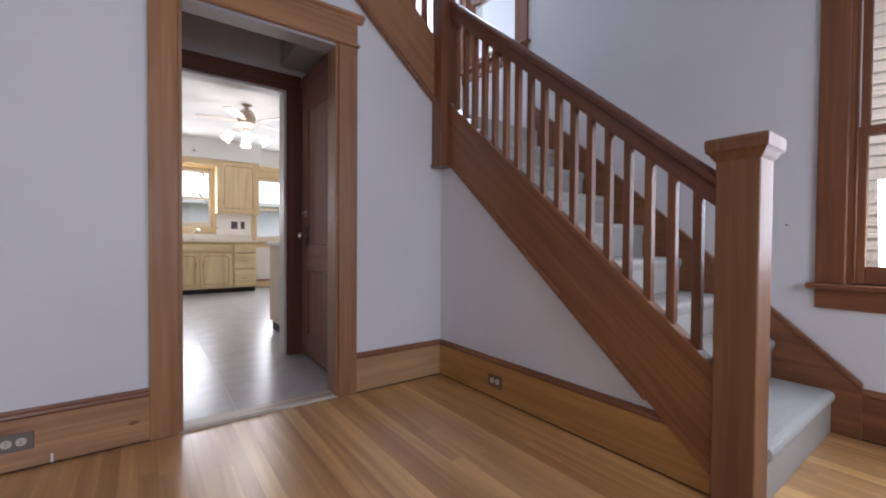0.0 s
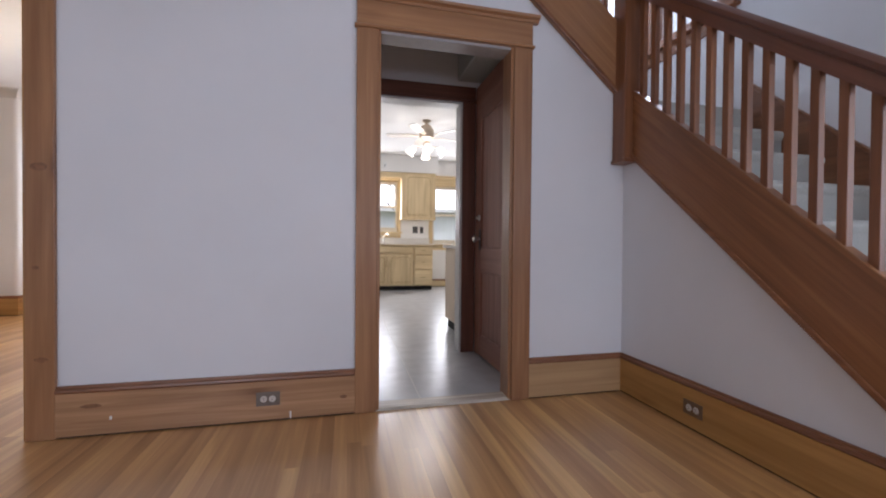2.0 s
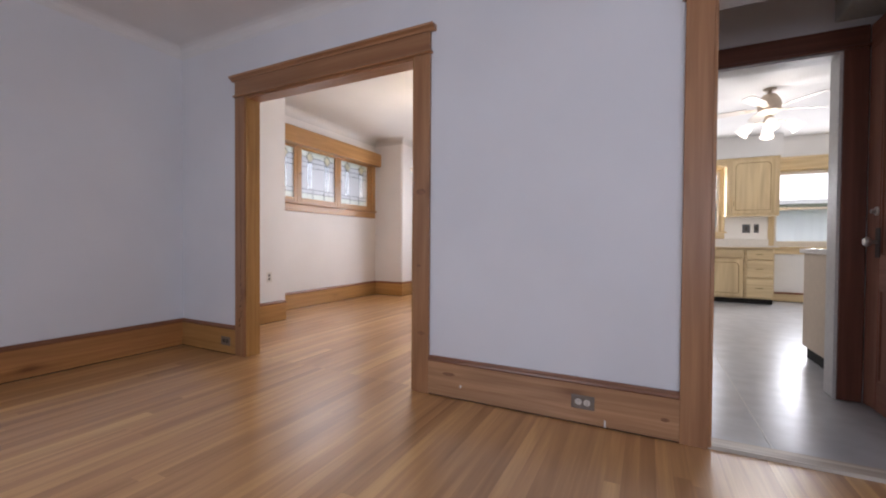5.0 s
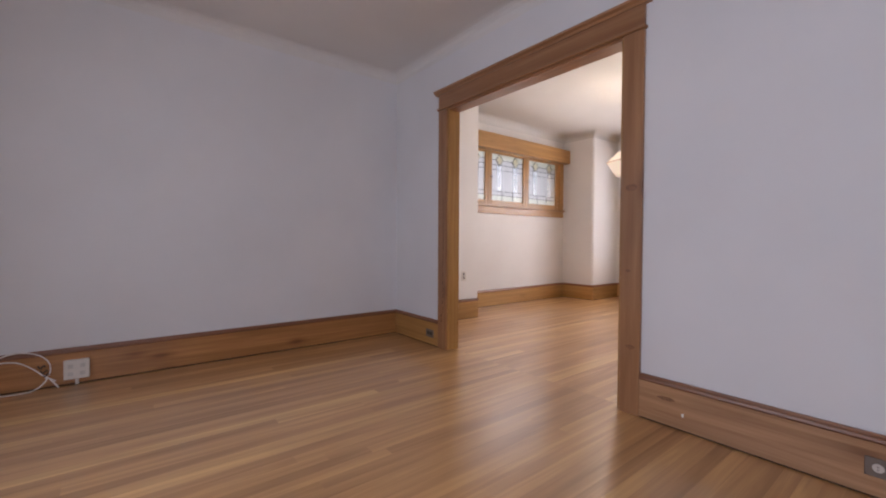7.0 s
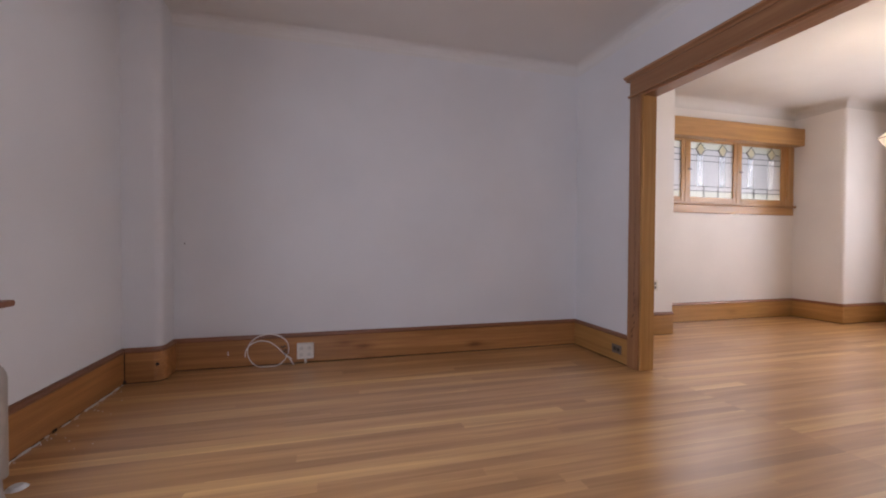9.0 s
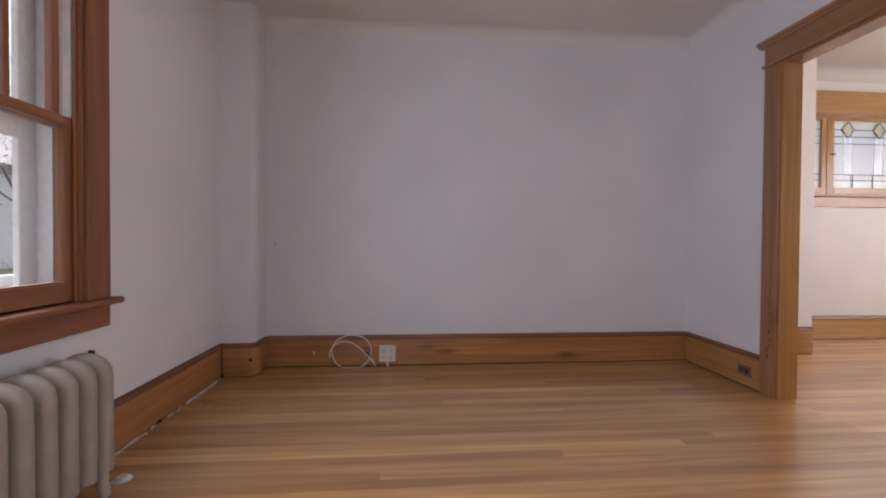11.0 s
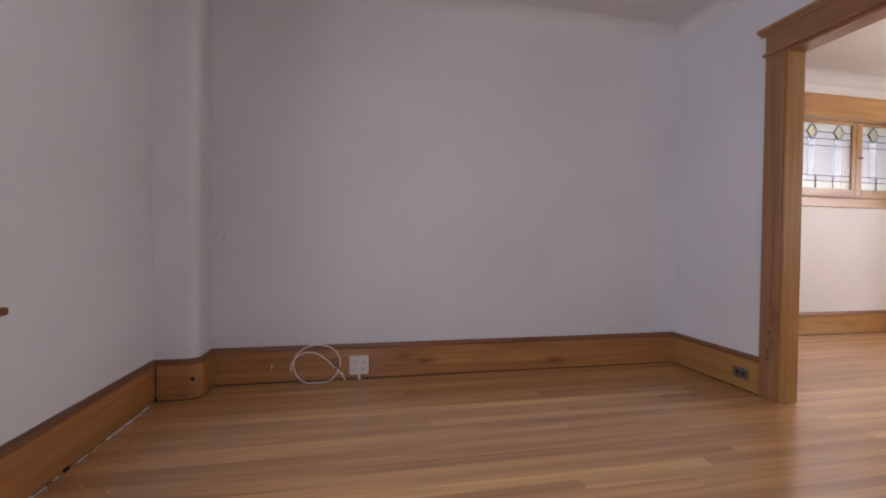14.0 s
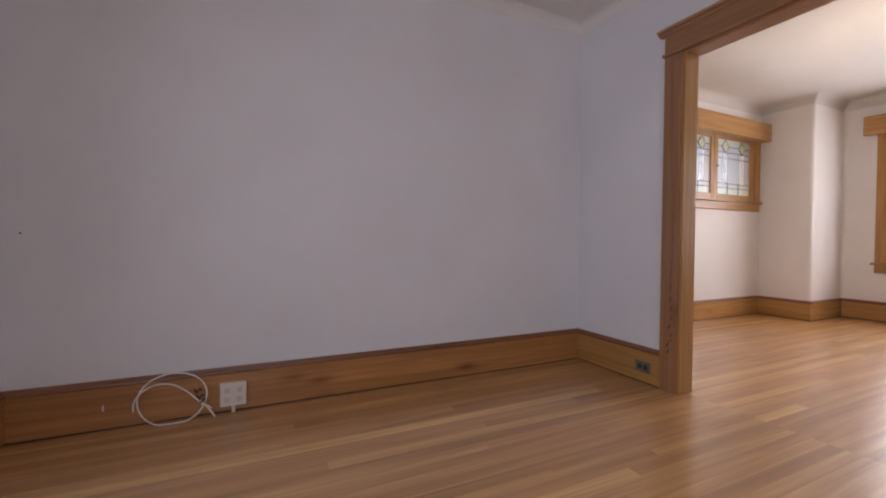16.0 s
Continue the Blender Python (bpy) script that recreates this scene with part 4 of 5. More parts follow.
def smooth_line(pts, steps=7):
    """A soft curve through the points."""
    ps = [Vector(p) for p in pts]
    out = []
    for i in range(len(ps) - 1):
        p0, p1, p2, p3 = ps[max(i - 1, 0)], ps[i], ps[i + 1], ps[min(i + 2, len(ps) - 1)]
        for k in range(steps):
            t = k / steps
            out.append(0.5 * (2 * p1 + (p2 - p0) * t + (2 * p0 - 5 * p1 + 4 * p2 - p3) * t * t + (3 * p1 - p0 - 3 * p2 + p3) * t ** 3))
    return out + [ps[-1]]


def cable():
    """A loop leaning on the baseboard, an inner strand across it, a tie and two free ends."""
    c = thing("coiled_cable", Matrix(), "loose coil of white cable leaning against the baseboard", "cable")
    cy0, cz0, r = -0.560, 0.122, 0.150
    at = lambda y, z: (XW + 0.024 + 0.045 * max(0.0, 1 - z / 0.27), y, max(z, 0.005))
    loop = [at(cy0 + (r + 0.003 * math.sin(3 * a)) * math.cos(a), cz0 + (r * 0.86 + 0.003 * math.cos(2 * a)) * math.sin(a)) for a in [radians(-14 + 9 * k) for k in range(40)]]
    part("loop", tube(nb(), loop, 0.0038, 8), CORD, c, smooth=True)
    inner = [at(-0.725, 0.085), at(-0.722, 0.13), at(-0.690, 0.175), at(-0.630, 0.200), at(-0.560, 0.190), at(-0.500, 0.150), at(-0.455, 0.105), at(-0.425, 0.070)]
    part("inner_strand", tube(nb(), smooth_line(inner), 0.0038, 8), CORD, c, smooth=True)
    part("tail", tube(nb(), smooth_line([at(-0.440, 0.095), at(-0.415, 0.070), at(-0.392, 0.038), at(-0.372, 0.006)]), 0.0042, 8), CORD, c, smooth=True)
    part("tail", tube(nb(), smooth_line([at(-0.432, 0.085), at(-0.400, 0.062), at(-0.385, 0.050)]), 0.0032, 8), CORD, c, smooth=True)
    for k, (y, z) in enumerate(((-0.452, 0.148), (-0.440, 0.118), (-0.432, 0.096))):
        x = at(y, z)[0]
        part("twist_tie", tube(nb(), smooth_line([(x - 0.006, y - 0.016, z + 0.006), (x + 0.008, y - 0.004, z - 0.010), (x + 0.008, y + 0.010, z + 0.010), (x - 0.004, y + 0.018, z - 0.004)], 4), 0.0035, 6), DARKMETAL, c, "dark twist tie", True)


cable()
jb = thing("jack_box", Matrix(), "square ivory plastic wall jack box on the baseboard", "wall socket")
part("box", B(nb(), XW + 0.018, XW + 0.050, -0.350, -0.222, 0.040, 0.165, 0.005), IVORY, jb)
for yy in (-0.316, -0.256):
    for zz in (0.076, 0.126):
        part("port", B(nb(), XW + 0.0495, XW + 0.0515, yy - 0.013, yy + 0.013, zz - 0.013, zz + 0.013, 0.0005), plain("port_grey", (0.62, 0.58, 0.52), 0.5), jb)
part("conduit", B(nb(), XW + 0.020, XW + 0.038, -0.295, -0.277, 0.0, 0.042, 0.003), IVORY, jb)


# ---- sockets in the baseboards ----
def socket(m, label, plate, face):
    e = thing("wall_socket", m, label, "socket", group="baseboard sockets")
    part("plate", B(nb(), -0.058, 0.058, -0.004, 0.0, -0.036, 0.036, 0.0015), plate, e)
    for sx in (-0.021, 0.021):
        rot = Matrix.Translation((sx, -0.004, 0)) @ Matrix.Rotation(radians(90), 4, "X")
        f = part("outlet", lathe(nb(), [(0, 0.003), (0.0155, 0.0028), (0.017, 0.0)], 18, rot), face, e)
        b = nb()
        for dz in (-0.005, 0.005):
            B(b, sx - 0.004, sx + 0.004, -0.0075, -0.0068, dz - 0.001, dz + 0.001)
        part("slot", b, DARKMETAL, f)
    return e


BRONZE = plain("brown_plate", (0.20, 0.165, 0.14), 0.4, 0.3)
IV2 = plain("ivory_outlet", (0.62, 0.57, 0.52), 0.4)
socket(Matrix.Translation((-0.552, YN - 0.018, 0.118)), "bronze outlet plate with two ivory sockets in the baseboard", BRONZE, IV2)
socket(Matrix.Translation((SX - 0.018, 1.625, 0.108)) @ RE, "dark outlet plate with two ivory sockets below the stairs", plain("dark_bronze_plate", (0.20, 0.125, 0.075), 0.4, 0.3), IV2)
socket(Matrix.Translation((-3.41, YN - 0.018, 0.108)), "bronze outlet plate with two brown sockets by the opening", BRONZE, plain("brown_outlet", (0.05, 0.04, 0.035), 0.4))
socket(Matrix.Translation((DX, 3.24, 0.53)) @ RW @ Matrix.Rotation(radians(90), 4, "Y"), "white outlet plate on the dining room wall", IVORY, plain("grey_outlet", (0.25, 0.23, 0.21), 0.5))
# paint flecks and door stop on the baseboards
FLECK = plain("white_fleck", (0.8, 0.78, 0.75), 0.6)
b = nb()
B(b, -0.447, -0.438, YN - 0.024, YN - 0.0185, 0.008, 0.045, 0.002)
solid("nail_tab", b, FLECK, "small white plastic clip at the foot of the baseboard", "clip")
b = nb()
B(b, -1.256, -1.246, YN - 0.0215, YN - 0.0185, 0.074, 0.092, 0.001)
solid("paint_fleck", b, FLECK, "fleck of white paint on the baseboard", "paint fleck")
b = nb()
B(b, XW + 0.0185, XW + 0.021, -0.855, -0.848, 0.095, 0.125, 0.001)
solid("paint_fleck", b, FLECK, "fleck of white paint on the baseboard", "paint fleck")
dust = nb()
rr = random.Random(3)
for k in range(40):
    x = rr.uniform(-3.7, -2.5)
    y = YS + 0.022 + abs(rr.gauss(0, 0.02)) if k < 30 else YS + rr.uniform(0.03, 0.28)
    s = rr.uniform(0.002, 0.005 if k < 30 else 0.005)
    B(dust, x, x + s * rr.uniform(0.8, 1.6), y, y + s, 0.0, 0.003)
solid("plaster_crumbs", dust, FLECK, "white plaster crumbs along the edge of the floor", "debris", "stuff")


# chipped varnish on the opening's casing, and dark knots in the boards
CHIP = plain("bare_dark_wood", (0.13, 0.060, 0.030), 0.7)
rc = random.Random(17)
b = nb()
z = 0.24
while z < 1.34:
    h = rc.uniform(0.018, 0.05) if z < 0.62 else rc.uniform(0.03, 0.12)
    w = rc.uniform(0.008, 0.022) if z < 0.62 else rc.uniform(0.003, 0.007)
    x = OP0 - 0.034 + rc.uniform(-0.006, 0.004) - (0.02 if z < 0.32 else 0.0)
    prism(b, [(x - w, z), (x - w * 0.1, z + h * 0.25), (x + w * 0.2, z + h), (x - w * 0.35, z + h * 0.7)], "y", YN - 0.0226, YN - 0.0219)
    z += h * 0.8 + rc.uniform(0.004, 0.03)
solid("chipped_varnish", b, CHIP, "dark chips in the varnish along a casing edge", "wear", "stuff")
KNOT = plain("knot_wood", (0.27, 0.125, 0.058), 0.45, vary=0.4, scale=60)


def knot(x, z, rx, rz, y, seed):
    rk = random.Random(seed)
    pts = [(x + rx * rk.uniform(0.75, 1.0) * math.cos(k * math.pi / 8), z + rz * rk.uniform(0.75, 1.0) * math.sin(k * math.pi / 8)) for k in range(16)]
    solid("wood_knot", prism(nb(), pts, "y", y - 0.0006, y + 0.0001), KNOT, "dark knot in the varnished wood", "knot")


knot(-1.531, 1.262, 0.040, 0.022, YN - 0.022, 1)
knot(-1.524, 0.376, 0.030, 0.014, YN - 0.022, 2)
knot(-1.545, 0.80, 0.016, 0.010, YN - 0.022, 3)
knot(-1.330, 0.145, 0.050, 0.012, YN - 0.018, 4)
knot(-0.175, 0.100, 0.022, 0.011, YN - 0.018, 5)


# ---- dining room pendant ----
def pendant():
    p = thing("pendant_lamp", Matrix.Translation((-2.665, 4.42, CH + 0.04)), "frosted glass bowl lamp hung on brass chains", "ceiling lamp")
    shade = glowing("lit_frosted_glass", (1.0, 0.86, 0.66), 0.11)
    b = nb()
    lathe(b, [(0.0, -1.015), (0.13, -1.01), (0.185, -0.99), (0.275, -0.855), (0.15, -0.735), (0.09, -0.72), (0.09, -0.725), (0.145, -0.745), (0.262, -0.855), (0.175, -0.98), (0.0, -1.005)], 8)
    part("shade", b, shade, p, "faceted frosted glass shade").visible_shadow = False
    part("shade_band", lathe(nb(), [(0.275, -0.859), (0.279, -0.855), (0.275, -0.851)], 8), BRASS, p)
    part("canopy", lathe(nb(), [(0.0, -0.035), (0.03, -0.033), (0.062, -0.012), (0.066, 0.0)], 20, Matrix.Translation((0, 0, 0.06))), BRASS, p, smooth=True)
    part("gallery", lathe(nb(), [(0.012, -0.40), (0.03, -0.42), (0.012, -0.44)], 16), BRASS, p, smooth=True)
    for k in range(3):
        a = 2 * math.pi * k / 3 + 0.4
        b = nb()
        for j in range(11):
            t0, t1 = j / 11, (j + 1) / 11
            f = lambda t: Vector((0.13 * t * math.cos(a), 0.13 * t * math.sin(a), -0.42 - 0.315 * t))
            q, r = f(t0 - 0.012), f(t1 + 0.012)
            side = Vector((-math.sin(a), math.cos(a), 0)) * 0.006 if j % 2 else Vector((math.cos(a), math.sin(a), 0)) * 0.006
            tube(b, [q, (q + r) / 2 + side, r], 0.0022, 6)
        part("chain", b, BRASS, p)
    part("stem", tube(nb(), [(0, 0, 0.03), (0, 0, -0.42)], 0.006, 8), BRASS, p)


pendant()
bulb("pendant_bulb", (-2.665, 4.42, 1.86), 5.0, (1.0, 0.86, 0.68), 0.06)

# ---- kitchen ----
COUNTER = plain("counter_laminate", (0.74, 0.70, 0.64), 0.35, vary=0.08)
BLACK = plain("dark_recess", (0.02, 0.018, 0.016), 0.8)


def pull(parent, x, y, z, horiz=True):
    d = Vector((0.045, 0, 0)) if horiz else Vector((0, 0, 0.045))
    c = Vector((x, y, z))
    part("handle", tube(nb(), [c - d + Vector((0, 0.012, 0)), c - d * 0.8 - Vector((0, 0.014, 0)), c + d * 0.8 - Vector((0, 0.014, 0)), c + d + Vector((0, 0.012, 0))], 0.006, 8), BRASS, parent, "aged brass pull", True)


def arched_front(parent, name, x0, x1, y, z0, z1, handle=None):
    """A cabinet front with a routed, arched line."""
    f = part(name, B(nb(), x0, x1, y - 0.020, y, z0, z1, 0.004), PINE["z"], parent)
    b = nb()
    m, r = 0.055, 0.05
    c = [(x0 + m, z0 + m), (x1 - m, z0 + m), (x1 - m, z1 - m - r), (x1 - m - r * 0.3, z1 - m - r * 0.35), (x1 - m - r, z1 - m), (x0 + m + r, z1 - m), (x0 + m + r * 0.3, z1 - m - r * 0.35), (x0 + m, z1 - m - r), (x0 + m, z0 + m)]
    tube(b, [(px, y - 0.020, pz) for px, pz in c], 0.005, 6)
    part("routed_line", b, wood("routed_wood_" + name, (0.40, 0.24, 0.09), (0.30, 0.17, 0.06), "z", 0.5, 0.1), f)
    if handle:
        pull(f, handle[0], y - 0.022, handle[1], False)


def base_cabinet(name, x0, x1, label):
    c = thing(name, Matrix(), label, "cabinet", group="kitchen base cabinets")
    part("body", B(nb(), x0, x1, 7.905, 8.495, 0.085, 0.884, 0.002), PINE["x"], c)
    part("toe_kick", B(nb(), x0 + 0.002, x1 - 0.002, 7.96, 8.49, 0.0, 0.085), BLACK, c)
    return c


sink_base = base_cabinet("sink_cabinet", 0.10, 1.125, "honey pine sink base cabinet with arched doors")
part("false_front", B(nb(), 0.12, 1.11, 7.873, 7.903, 0.735, 0.865, 0.006), PINE["x"], sink_base)
arched_front(sink_base, "cabinet_door", 0.12, 0.605, 7.903, 0.11, 0.71, (0.57, 0.50))
arched_front(sink_base, "cabinet_door", 0.625, 1.11, 7.903, 0.11, 0.71, (0.66, 0.50))
drawers = base_cabinet("drawer_cabinet", 1.13, 1.51, "honey pine drawer cabinet with three drawers")
for z0, z1 in ((0.11, 0.40), (0.425, 0.685), (0.71, 0.865)):
    d = part("drawer_front", B(nb(), 1.15, 1.49, 7.873, 7.903, z0, z1, 0.006), PINE["x"], drawers)
    pull(d, 1.32, 7.871, (z0 + z1) / 2)
ct = thing("worktop", Matrix(), "pale laminate kitchen worktop with dark front edge", "worktop")
part("slab", B(nb(), 0.06, 1.555, 7.86, 8.495, 0.905, 0.925, 0.003), COUNTER, ct)
part("edge_strip", B(nb(), 0.06, 1.555, 7.855, 7.90, 0.885, 0.904, 0.003), PINE["x"], ct)
part("backsplash", B(nb(), 0.06, 1.555, 8.475, 8.497, 0.925, 1.03, 0.003), COUNTER, ct)
fau = thing("faucet", Matrix.Translation((0.56, 8.28, 0.925)), "chrome kitchen faucet with curved spout on the worktop", "faucet")
part("base", lathe(nb(), [(0.0, 0.03), (0.02, 0.028), (0.03, 0.0)], 14), NICKEL, fau, smooth=True)
part("spout", tube(nb(), [(0, 0, 0.02), (0, 0, 0.12), (0.02, -0.03, 0.17), (0.06, -0.10, 0.19), (0.09, -0.17, 0.17), (0.095, -0.18, 0.14)], 0.012, 10), NICKEL, fau, smooth=True)
part("lever", tube(nb(), [(0, 0.0, 0.12), (-0.02, 0.01, 0.15), (-0.07, 0.02, 0.17)], 0.009, 8), NICKEL, fau, smooth=True)
wc = thing("wall_cabinet", Matrix(), "honey pine wall cabinet with an arched door", "cabinet")
part("body", B(nb(), 0.92, 1.625, 8.19, 8.495, 1.415, 2.375, 0.003), PINE["z"], wc)
arched_front(wc, "cabinet_door", 0.985, 1.56, 8.189, 1.455, 2.335, (1.015, 1.62))
wc2 = thing("wall_cabinet", Matrix(), "honey pine wall cabinet beside the sink window", "cabinet")
part("body", B(nb(), -0.75, -0.12, 8.19, 8.495, 1.415, 2.375, 0.003), PINE["z"], wc2)
arched_front(wc2, "cabinet_door", -0.70, -0.17, 8.189, 1.455, 2.335, (-0.20, 1.62))
b = nb()
B(b, -1.0, 1.66, 8.17, 8.50, 2.378, 2.72)
solid("soffit_kitchen", b, WALL_KITCHEN, "painted plaster soffit over the kitchen cabinets", "soffit", S)
val = thing("scalloped_valance", Matrix(), "scalloped honey pine valance over the sink window", "valance")
b = nb()
top = [(0.94, 2.375), (-0.115, 2.375)]
scal = []
for k in range(25):
    u = k / 24
    scal.append((-0.115 + 1.055 * u, 2.225 + 0.035 * abs(math.sin(u * math.pi * 4)) + 0.02 * math.sin(u * math.pi)))
prism(b, top + scal, "y", 8.20, 8.218)
part("board", b, PINE["x"], val)
for xx, sx in ((1.25, 0.055), (1.39, 0.035)):
    pl = thing("wall_plate", Matrix.Translation((xx, 8.4985, 1.215)), "dark round-cornered switch plate on the kitchen wall", "switch plate", group="kitchen wall plates")
    part("plate", B(nb(), -sx, sx, -0.006, 0, -0.072, 0.072, 0.005), plain("plate_grey", (0.10, 0.10, 0.105), 0.5), pl)
    part("insert", B(nb(), -0.016, 0.016, -0.010, -0.006, -0.035, 0.035, 0.002), DARKMETAL, pl)
det = thing("small_detector", Matrix.Translation((0.57, 8.168, 2.50)), "small white box with dark button on the soffit", "detector")
part("case", B(nb(), -0.035, 0.035, -0.02, 0, -0.05, 0.05, 0.004), WHITE, det)
part("button", B(nb(), -0.014, 0.014, -0.024, -0.0195, -0.028, 0.0, 0.002), DARKMETAL, det)
double_hung("window_7", Matrix.Translation((-0.05, 8.5, 0)), 0.94, 1.165, 2.24, 1.69, "kitchen window over the sink in honey pine", PINE, storm=False, head=0.09, cw=0.05, sash_mats=CREAMSASH)
double_hung("window_8", Matrix.Translation((1.60, 8.5, 0)), 0.80, 0.915, 2.18, 1.54, "tall kitchen window in honey pine", PINE, storm=False, head=0.17, cw=0.055, sash_mats=CREAMSASH)

# low cabinet beside the inner doorway
isl = thing("low_cabinet", Matrix(), "tan base cabinet with a pale worktop by the kitchen doorway", "cabinet")
TAN = plain("tan_panel", (0.64, 0.52, 0.39), 0.5, vary=0.08)
part("body", B(nb(), 0.925, 1.47, 3.46, 4.40, 0.10, 0.875, 0.003), TAN, isl)
part("toe_kick", B(nb(), 0.955, 1.46, 3.56, 4.39, 0.0, 0.10), BLACK, isl)
part("worktop", B(nb(), 0.90, 1.49, 3.45, 4.43, 0.877, 0.915, 0.004), COUNTER, isl)


# ---- ceiling fan with lamps ----
def ceiling_fan():
    f = thing("ceiling_fan", Matrix.Translation((0.965, 5.80, 2.655)), "brass ceiling fan with pale blades and four lit tulip shades", "ceiling fan")
    ab = plain("antique_brass", (0.56, 0.46, 0.36), 0.5, 0.25)
    part("housing", lathe(nb(), [(0.0, -0.24), (0.05, -0.235), (0.070, -0.21), (0.105, -0.185), (0.115, -0.12), (0.10, -0.06), (0.075, -0.02), (0.06, 0.0), (0.0, 0.0)], 24), ab, f, smooth=True)
    part("mount", lathe(nb(), [(0.02, -0.01), (0.02, 0.03), (0.06, 0.05), (0.065, 0.064)], 18), ab, f, smooth=True)
    blade = plain("blade_grain", (0.58, 0.52, 0.46), 0.45)
    for k in range(5):
        a = Matrix.Rotation(radians(20 + 72 * k), 4, "Z") @ Matrix.Rotation(radians(9), 4, "X")
        b = nb()
        out = [(0.20, -0.045), (0.30, -0.060), (0.54, -0.064), (0.585, -0.045), (0.595, 0.0), (0.585, 0.045), (0.54, 0.064), (0.30, 0.060), (0.20, 0.045)]
        prism(b, out, "z", -0.155, -0.148)
        b.transform(a)
        bl = part("blade", b, blade, f)
        b = nb()
        prism(b, [(0.11, -0.02), (0.22, -0.035), (0.22, 0.035), (0.11, 0.02)], "z", -0.162, -0.156)
        b.transform(a)
        part("blade_iron", b, ab, bl)
    sh = glowing("lit_tulip_glass", (1.0, 0.93, 0.84), 0.2)
    part("light_hub", lathe(nb(), [(0.0, -0.36), (0.03, -0.355), (0.055, -0.32), (0.05, -0.27), (0.03, -0.235)], 18), ab, f, smooth=True)
    for k in range(4):
        a = radians(90 * k - 8)
        d = Vector((math.cos(a), math.sin(a), 0))
        arm = part("lamp_arm", tube(nb(), [d * 0.04 + Vector((0, 0, -0.31)), d * 0.12 + Vector((0, 0, -0.31)), d * 0.17 + Vector((0, 0, -0.33))], 0.009, 8), ab, f, smooth=True)
        m = Matrix.Translation(d * 0.18 + Vector((0, 0, -0.325))) @ d.to_track_quat("Y", "Z").to_matrix().to_4x4() @ Matrix.Rotation(radians(40), 4, "X")
        b = nb()
        lathe(b, [(0.022, 0.01), (0.045, -0.02), (0.058, -0.06), (0.055, -0.09), (0.072, -0.125), (0.068, -0.125), (0.050, -0.09), (0.052, -0.06), (0.040, -0.02), (0.018, 0.005)], 18, m)
        part("shade", b, sh, arm, "lit white tulip glass shade", True).visible_shadow = False


ceiling_fan()
bulb("fan_bulb", (0.965, 5.80, 2.28), 5.5, (1.0, 0.91, 0.80), 0.2)

# ---- outside ----
GROUND = plain("lawn", (0.07, 0.085, 0.035), 0.95, vary=0.5, scale=3, bump=0.4)
b = nb()
B(b, -400, 400, -400, 400, -0.9, -0.6)
solid("ground", b, GROUND, "lawn and earth around the house", "ground", S)
CREAM = plain("cream_siding", (0.66, 0.56, 0.475), 0.6, vary=0.08, scale=6)
PALE = plain("white_siding", (0.78, 0.78, 0.77), 0.6, vary=0.06, scale=6)


def sided_house(m, w, h, d, mat, label, pitch=0.115, roof=0.30):
    """A neighbour's house: local x along the wall, facing -y; a clapboard each course."""
    e = thing("neighbour_house", m, label, "house")
    part("wall", B(nb(), 0, w, 0.03, d, -0.6, h), mat, e)
    b = nb()
    prism(b, [(0.0, 0.0), (-0.016, 0.0), (-0.004, pitch + 0.012), (0.0, pitch + 0.012)], "x", 0, w)
    cl = mesh_of("clapboard", b, mat)
    n = int((h + 0.5) / pitch)
    for k in range(n):
        o = new("clapboard", cl)
        o.parent = e
        o.location = (0, 0.03, -0.5 + k * pitch)
    b = nb()
    prism(b, [(-0.4, h - 0.1), (d / 2, h + d * 0.3), (d + 0.4, h - 0.1), (d + 0.4, h + 0.05), (d / 2, h + d * 0.3 + 0.15), (-0.4, h + 0.05)], "x", -0.3, w + 0.3)
    part("roof", b, plain("roof_shingle", (roof, roof * 0.97, roof * 0.94), 0.9, scale=12), e)


sided_house(Matrix.Translation((5.6, 6.0, 0)) @ RE, 12.0, 4.2, 7.0, CREAM, "neighbour's house clad in cream clapboards")
sided_house(Matrix.Translation((-3.0, 19.0, 0)), 13.0, 2.5, 5.0, PALE, "low white clapboard house behind the garden", roof=0.62)


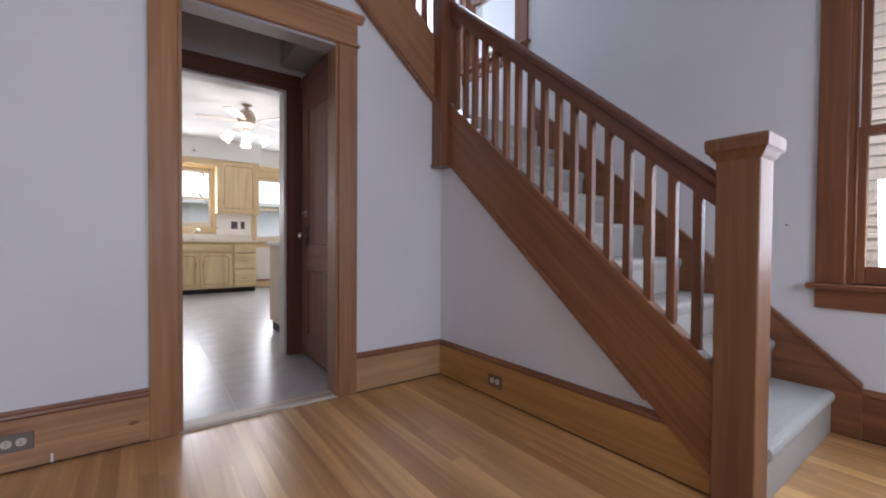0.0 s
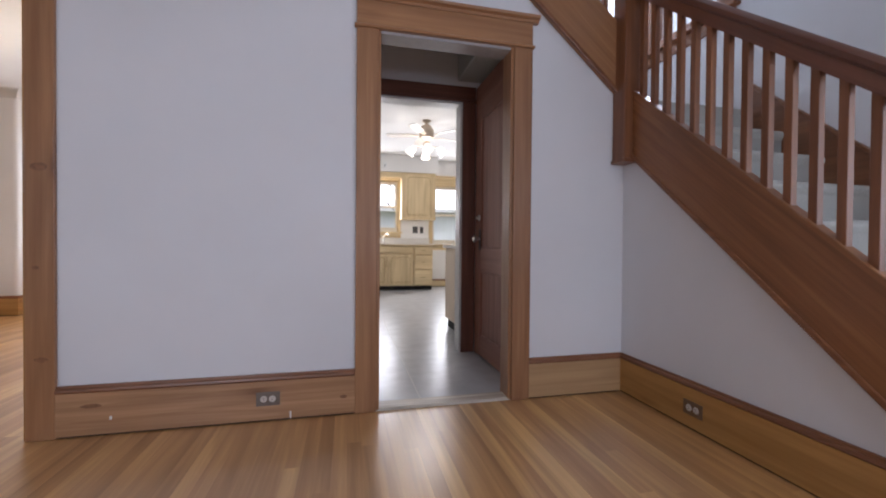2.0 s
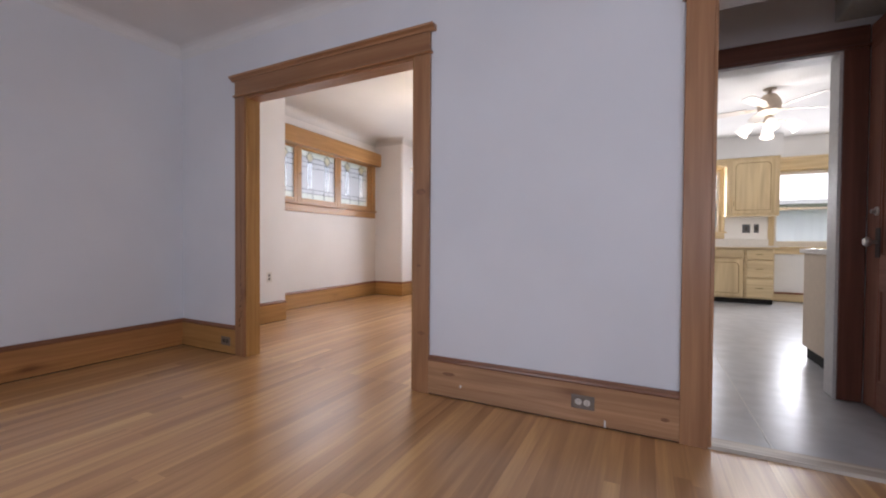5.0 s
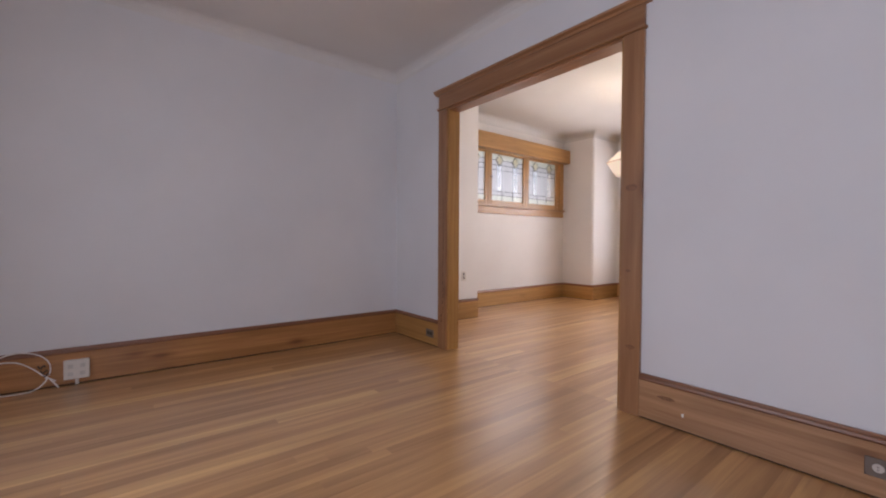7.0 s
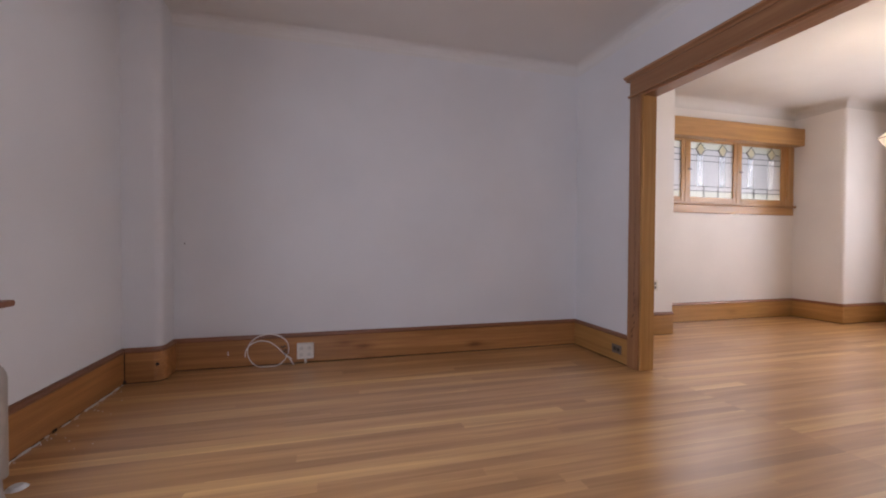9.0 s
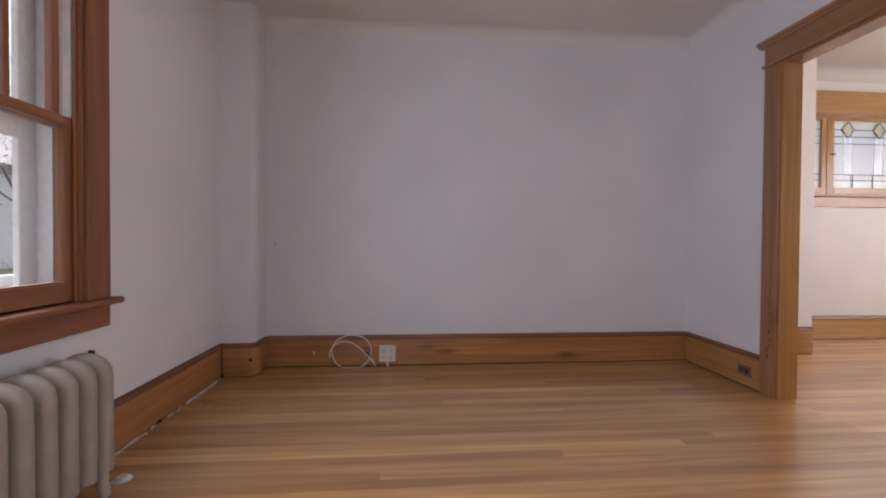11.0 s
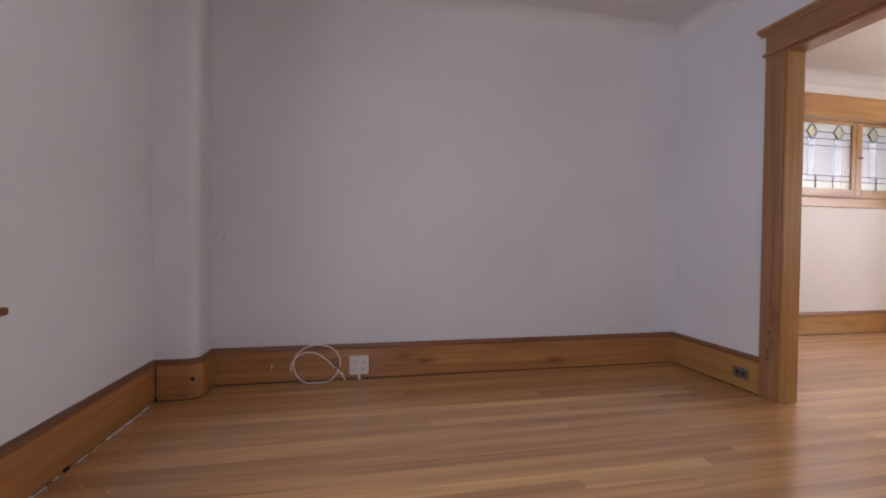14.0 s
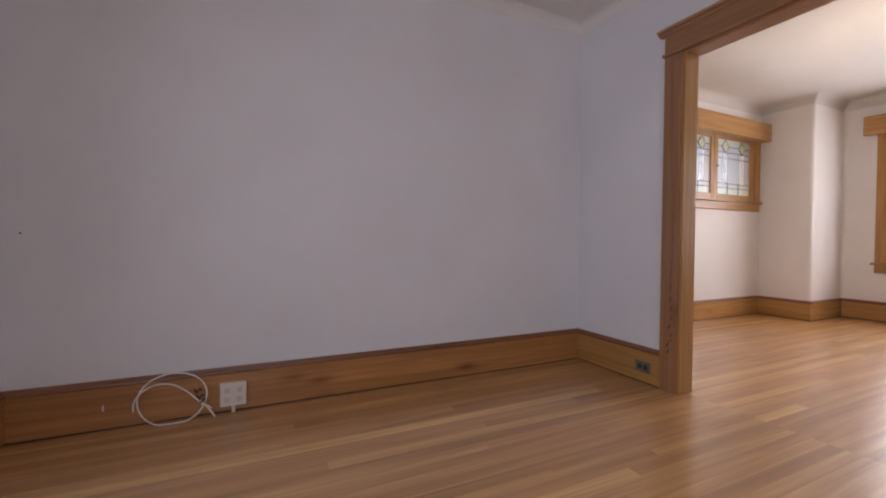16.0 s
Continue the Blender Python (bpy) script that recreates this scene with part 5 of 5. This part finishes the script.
def bare_tree(m, seed, height, label, leafy=0.0):
    """Tapered trunk with forked limbs and twigs, and a thin veil of young leaves."""
    rnd = random.Random(seed)
    e = thing("tree", m, label, "tree")
    bark = BARK
    trunk, limbs, leaves = nb(), nb(), nb()

    def grow(bm, p, d, ln, r, lvl):
        pts, rad = [p], [r]
        for k in range(4):
            d = (d + Vector((rnd.gauss(0, 0.16), rnd.gauss(0, 0.16), rnd.gauss(0.05, 0.10)))).normalized()
            pts.append(pts[-1] + d * ln / 4)
            rad.append(r * (1 - 0.13 * (k + 1)))
        rings = []
        n = 8 if lvl == 0 else 5
        for i, q in enumerate(pts):
            a = d.orthogonal().normalized()
            c = d.cross(a)
            rings.append([bm.verts.new(q + rad[i] * (math.cos(2 * math.pi * j / n) * a + math.sin(2 * math.pi * j / n) * c)) for j in range(n)])
        for s, t in zip(rings, rings[1:]):
            for j in range(n):
                bm.faces.new((s[j], s[(j + 1) % n], t[(j + 1) % n], t[j]))
        if lvl < 4:
            for k in range(3 if lvl else 4):
                i = rnd.choice((2, 3, 4))
                nd = (d + Vector((rnd.gauss(0, 0.6), rnd.gauss(0, 0.6), rnd.gauss(0.1, 0.35)))).normalized()
                grow(limbs, pts[i], nd, ln * rnd.uniform(0.55, 0.75), rad[i] * 0.62, lvl + 1)
        elif leafy:
            for k in range(int(leafy)):
                c = pts[rnd.randrange(5)] + Vector((rnd.gauss(0, 0.1), rnd.gauss(0, 0.1), rnd.gauss(0, 0.1)))
                u = Vector((rnd.gauss(0, 1), rnd.gauss(0, 1), rnd.gauss(0, 1))).normalized() * 0.017
                v = u.orthogonal().normalized() * 0.010
                leaves.faces.new([leaves.verts.new(c + s) for s in (-u, v, u, -v)])
    grow(trunk, Vector((0, 0, 0)), Vector((0, 0, 1)), height * 0.38, height * 0.016, 0)
    part("trunk", trunk, bark, e)
    part("limbs", limbs, bark, e)
    if leafy:
        part("leaves", leaves, LEAF, e, "thin young yellow-green leaves")
    else:
        leaves.free()


BARK = plain("bark", (0.17, 0.15, 0.13), 0.9, vary=0.4, scale=20, bump=0.4)
LEAF = plain("young_leaf", (0.34, 0.36, 0.13), 0.7, vary=0.3)
bare_tree(Matrix.Translation((2.3, 12.3, -0.6)), 5, 6.5, "bare garden tree behind the kitchen")
bare_tree(Matrix.Translation((-8.6, -5.4, -0.6)), 8, 6.5, "street tree with thin yellow-green spring leaves", 45)
bare_tree(Matrix.Translation((-6.6, -5.5, -0.6)), 12, 2.4, "bare twiggy shrub in the front garden", 3)
bare_tree(Matrix.Translation((-8.0, -8.9, -0.6)), 21, 7.5, "street tree with thin yellow-green spring leaves", 45)
# front porch rail and the street beyond
porch = thing("porch", Matrix(), "white painted front porch with rail and floor", "porch")
part("porch_floor", B(nb(), -4.6, 2.9, -3.3, YS - 0.23, -0.14, -0.08, 0.004), plain("porch_grey", (0.30, 0.31, 0.32), 0.6), porch)
part("porch_rail", B(nb(), -4.6, 2.9, -3.26, -3.16, 0.62, 0.70, 0.006), WHITE, porch)
part("porch_skirt", B(nb(), -4.6, 2.9, -3.24, -3.18, -0.08, 0.60, 0.004), WHITE, porch)
part("post", B(nb(), -4.6, -4.4, -3.32, -3.12, 0.70, 2.62, 0.006), WHITE, porch)
part("post", B(nb(), -0.5, -0.3, -3.32, -3.12, 0.70, 2.62, 0.006), WHITE, porch)
b = nb()
B(b, -80, 80, -17, -10.5, -0.6, -0.585)
solid("road", b, plain("asphalt", (0.055, 0.055, 0.058), 0.9, scale=40), "asphalt street in front of the house", "road", S)
# house to the west is made up, a pale backing for the leaded glass
sided_house(Matrix.Translation((-22.0, 2.0, 0)) @ RW, 24.0, 2.6, 7.0, PALE, "added white clapboard house next door, out of view")
sided_house(Matrix.Translation((-12.0, -22.0, 0)) @ RS, 18.0, 5.0, 8.0, PALE, "pale house across the street")

# ---- floor strips, last ----
PW = 0.0625
b = nb()
B(b, 0.00005, PW - 0.00005, 0, 1, -0.016, 0.0)
plank_mesh = mesh_of("plank", b, PLANK)


def lay(parent, x0, x1, y0, y1, rnd, lo, hi):
    x = x0
    while x < x1 - 0.001:
        w = min(PW, x1 - x)
        y = y0 - rnd.random() * 1.2
        while y < y1:
            ln = rnd.uniform(lo, hi)
            a, c = max(y, y0), min(y + ln, y1)
            if y1 - c < 0.35:
                c, ln = y1, 99
            if c - a > 0.05:
                ob = new("plank", plank_mesh)
                ob.parent = parent
                ob.location = (x, a + 0.0001, rnd.uniform(-0.0001, 0.0))
                ob.scale = (w / PW, c - a - 0.0002, 1)
            y += ln
        x += PW


lay(floor, XW, XE, YS, YN + 0.06, random.Random(4), 1.3, 3.2)
lay(floor_d, DB, -1.1, YN + 0.06, DY, random.Random(9), 1.4, 3.4)
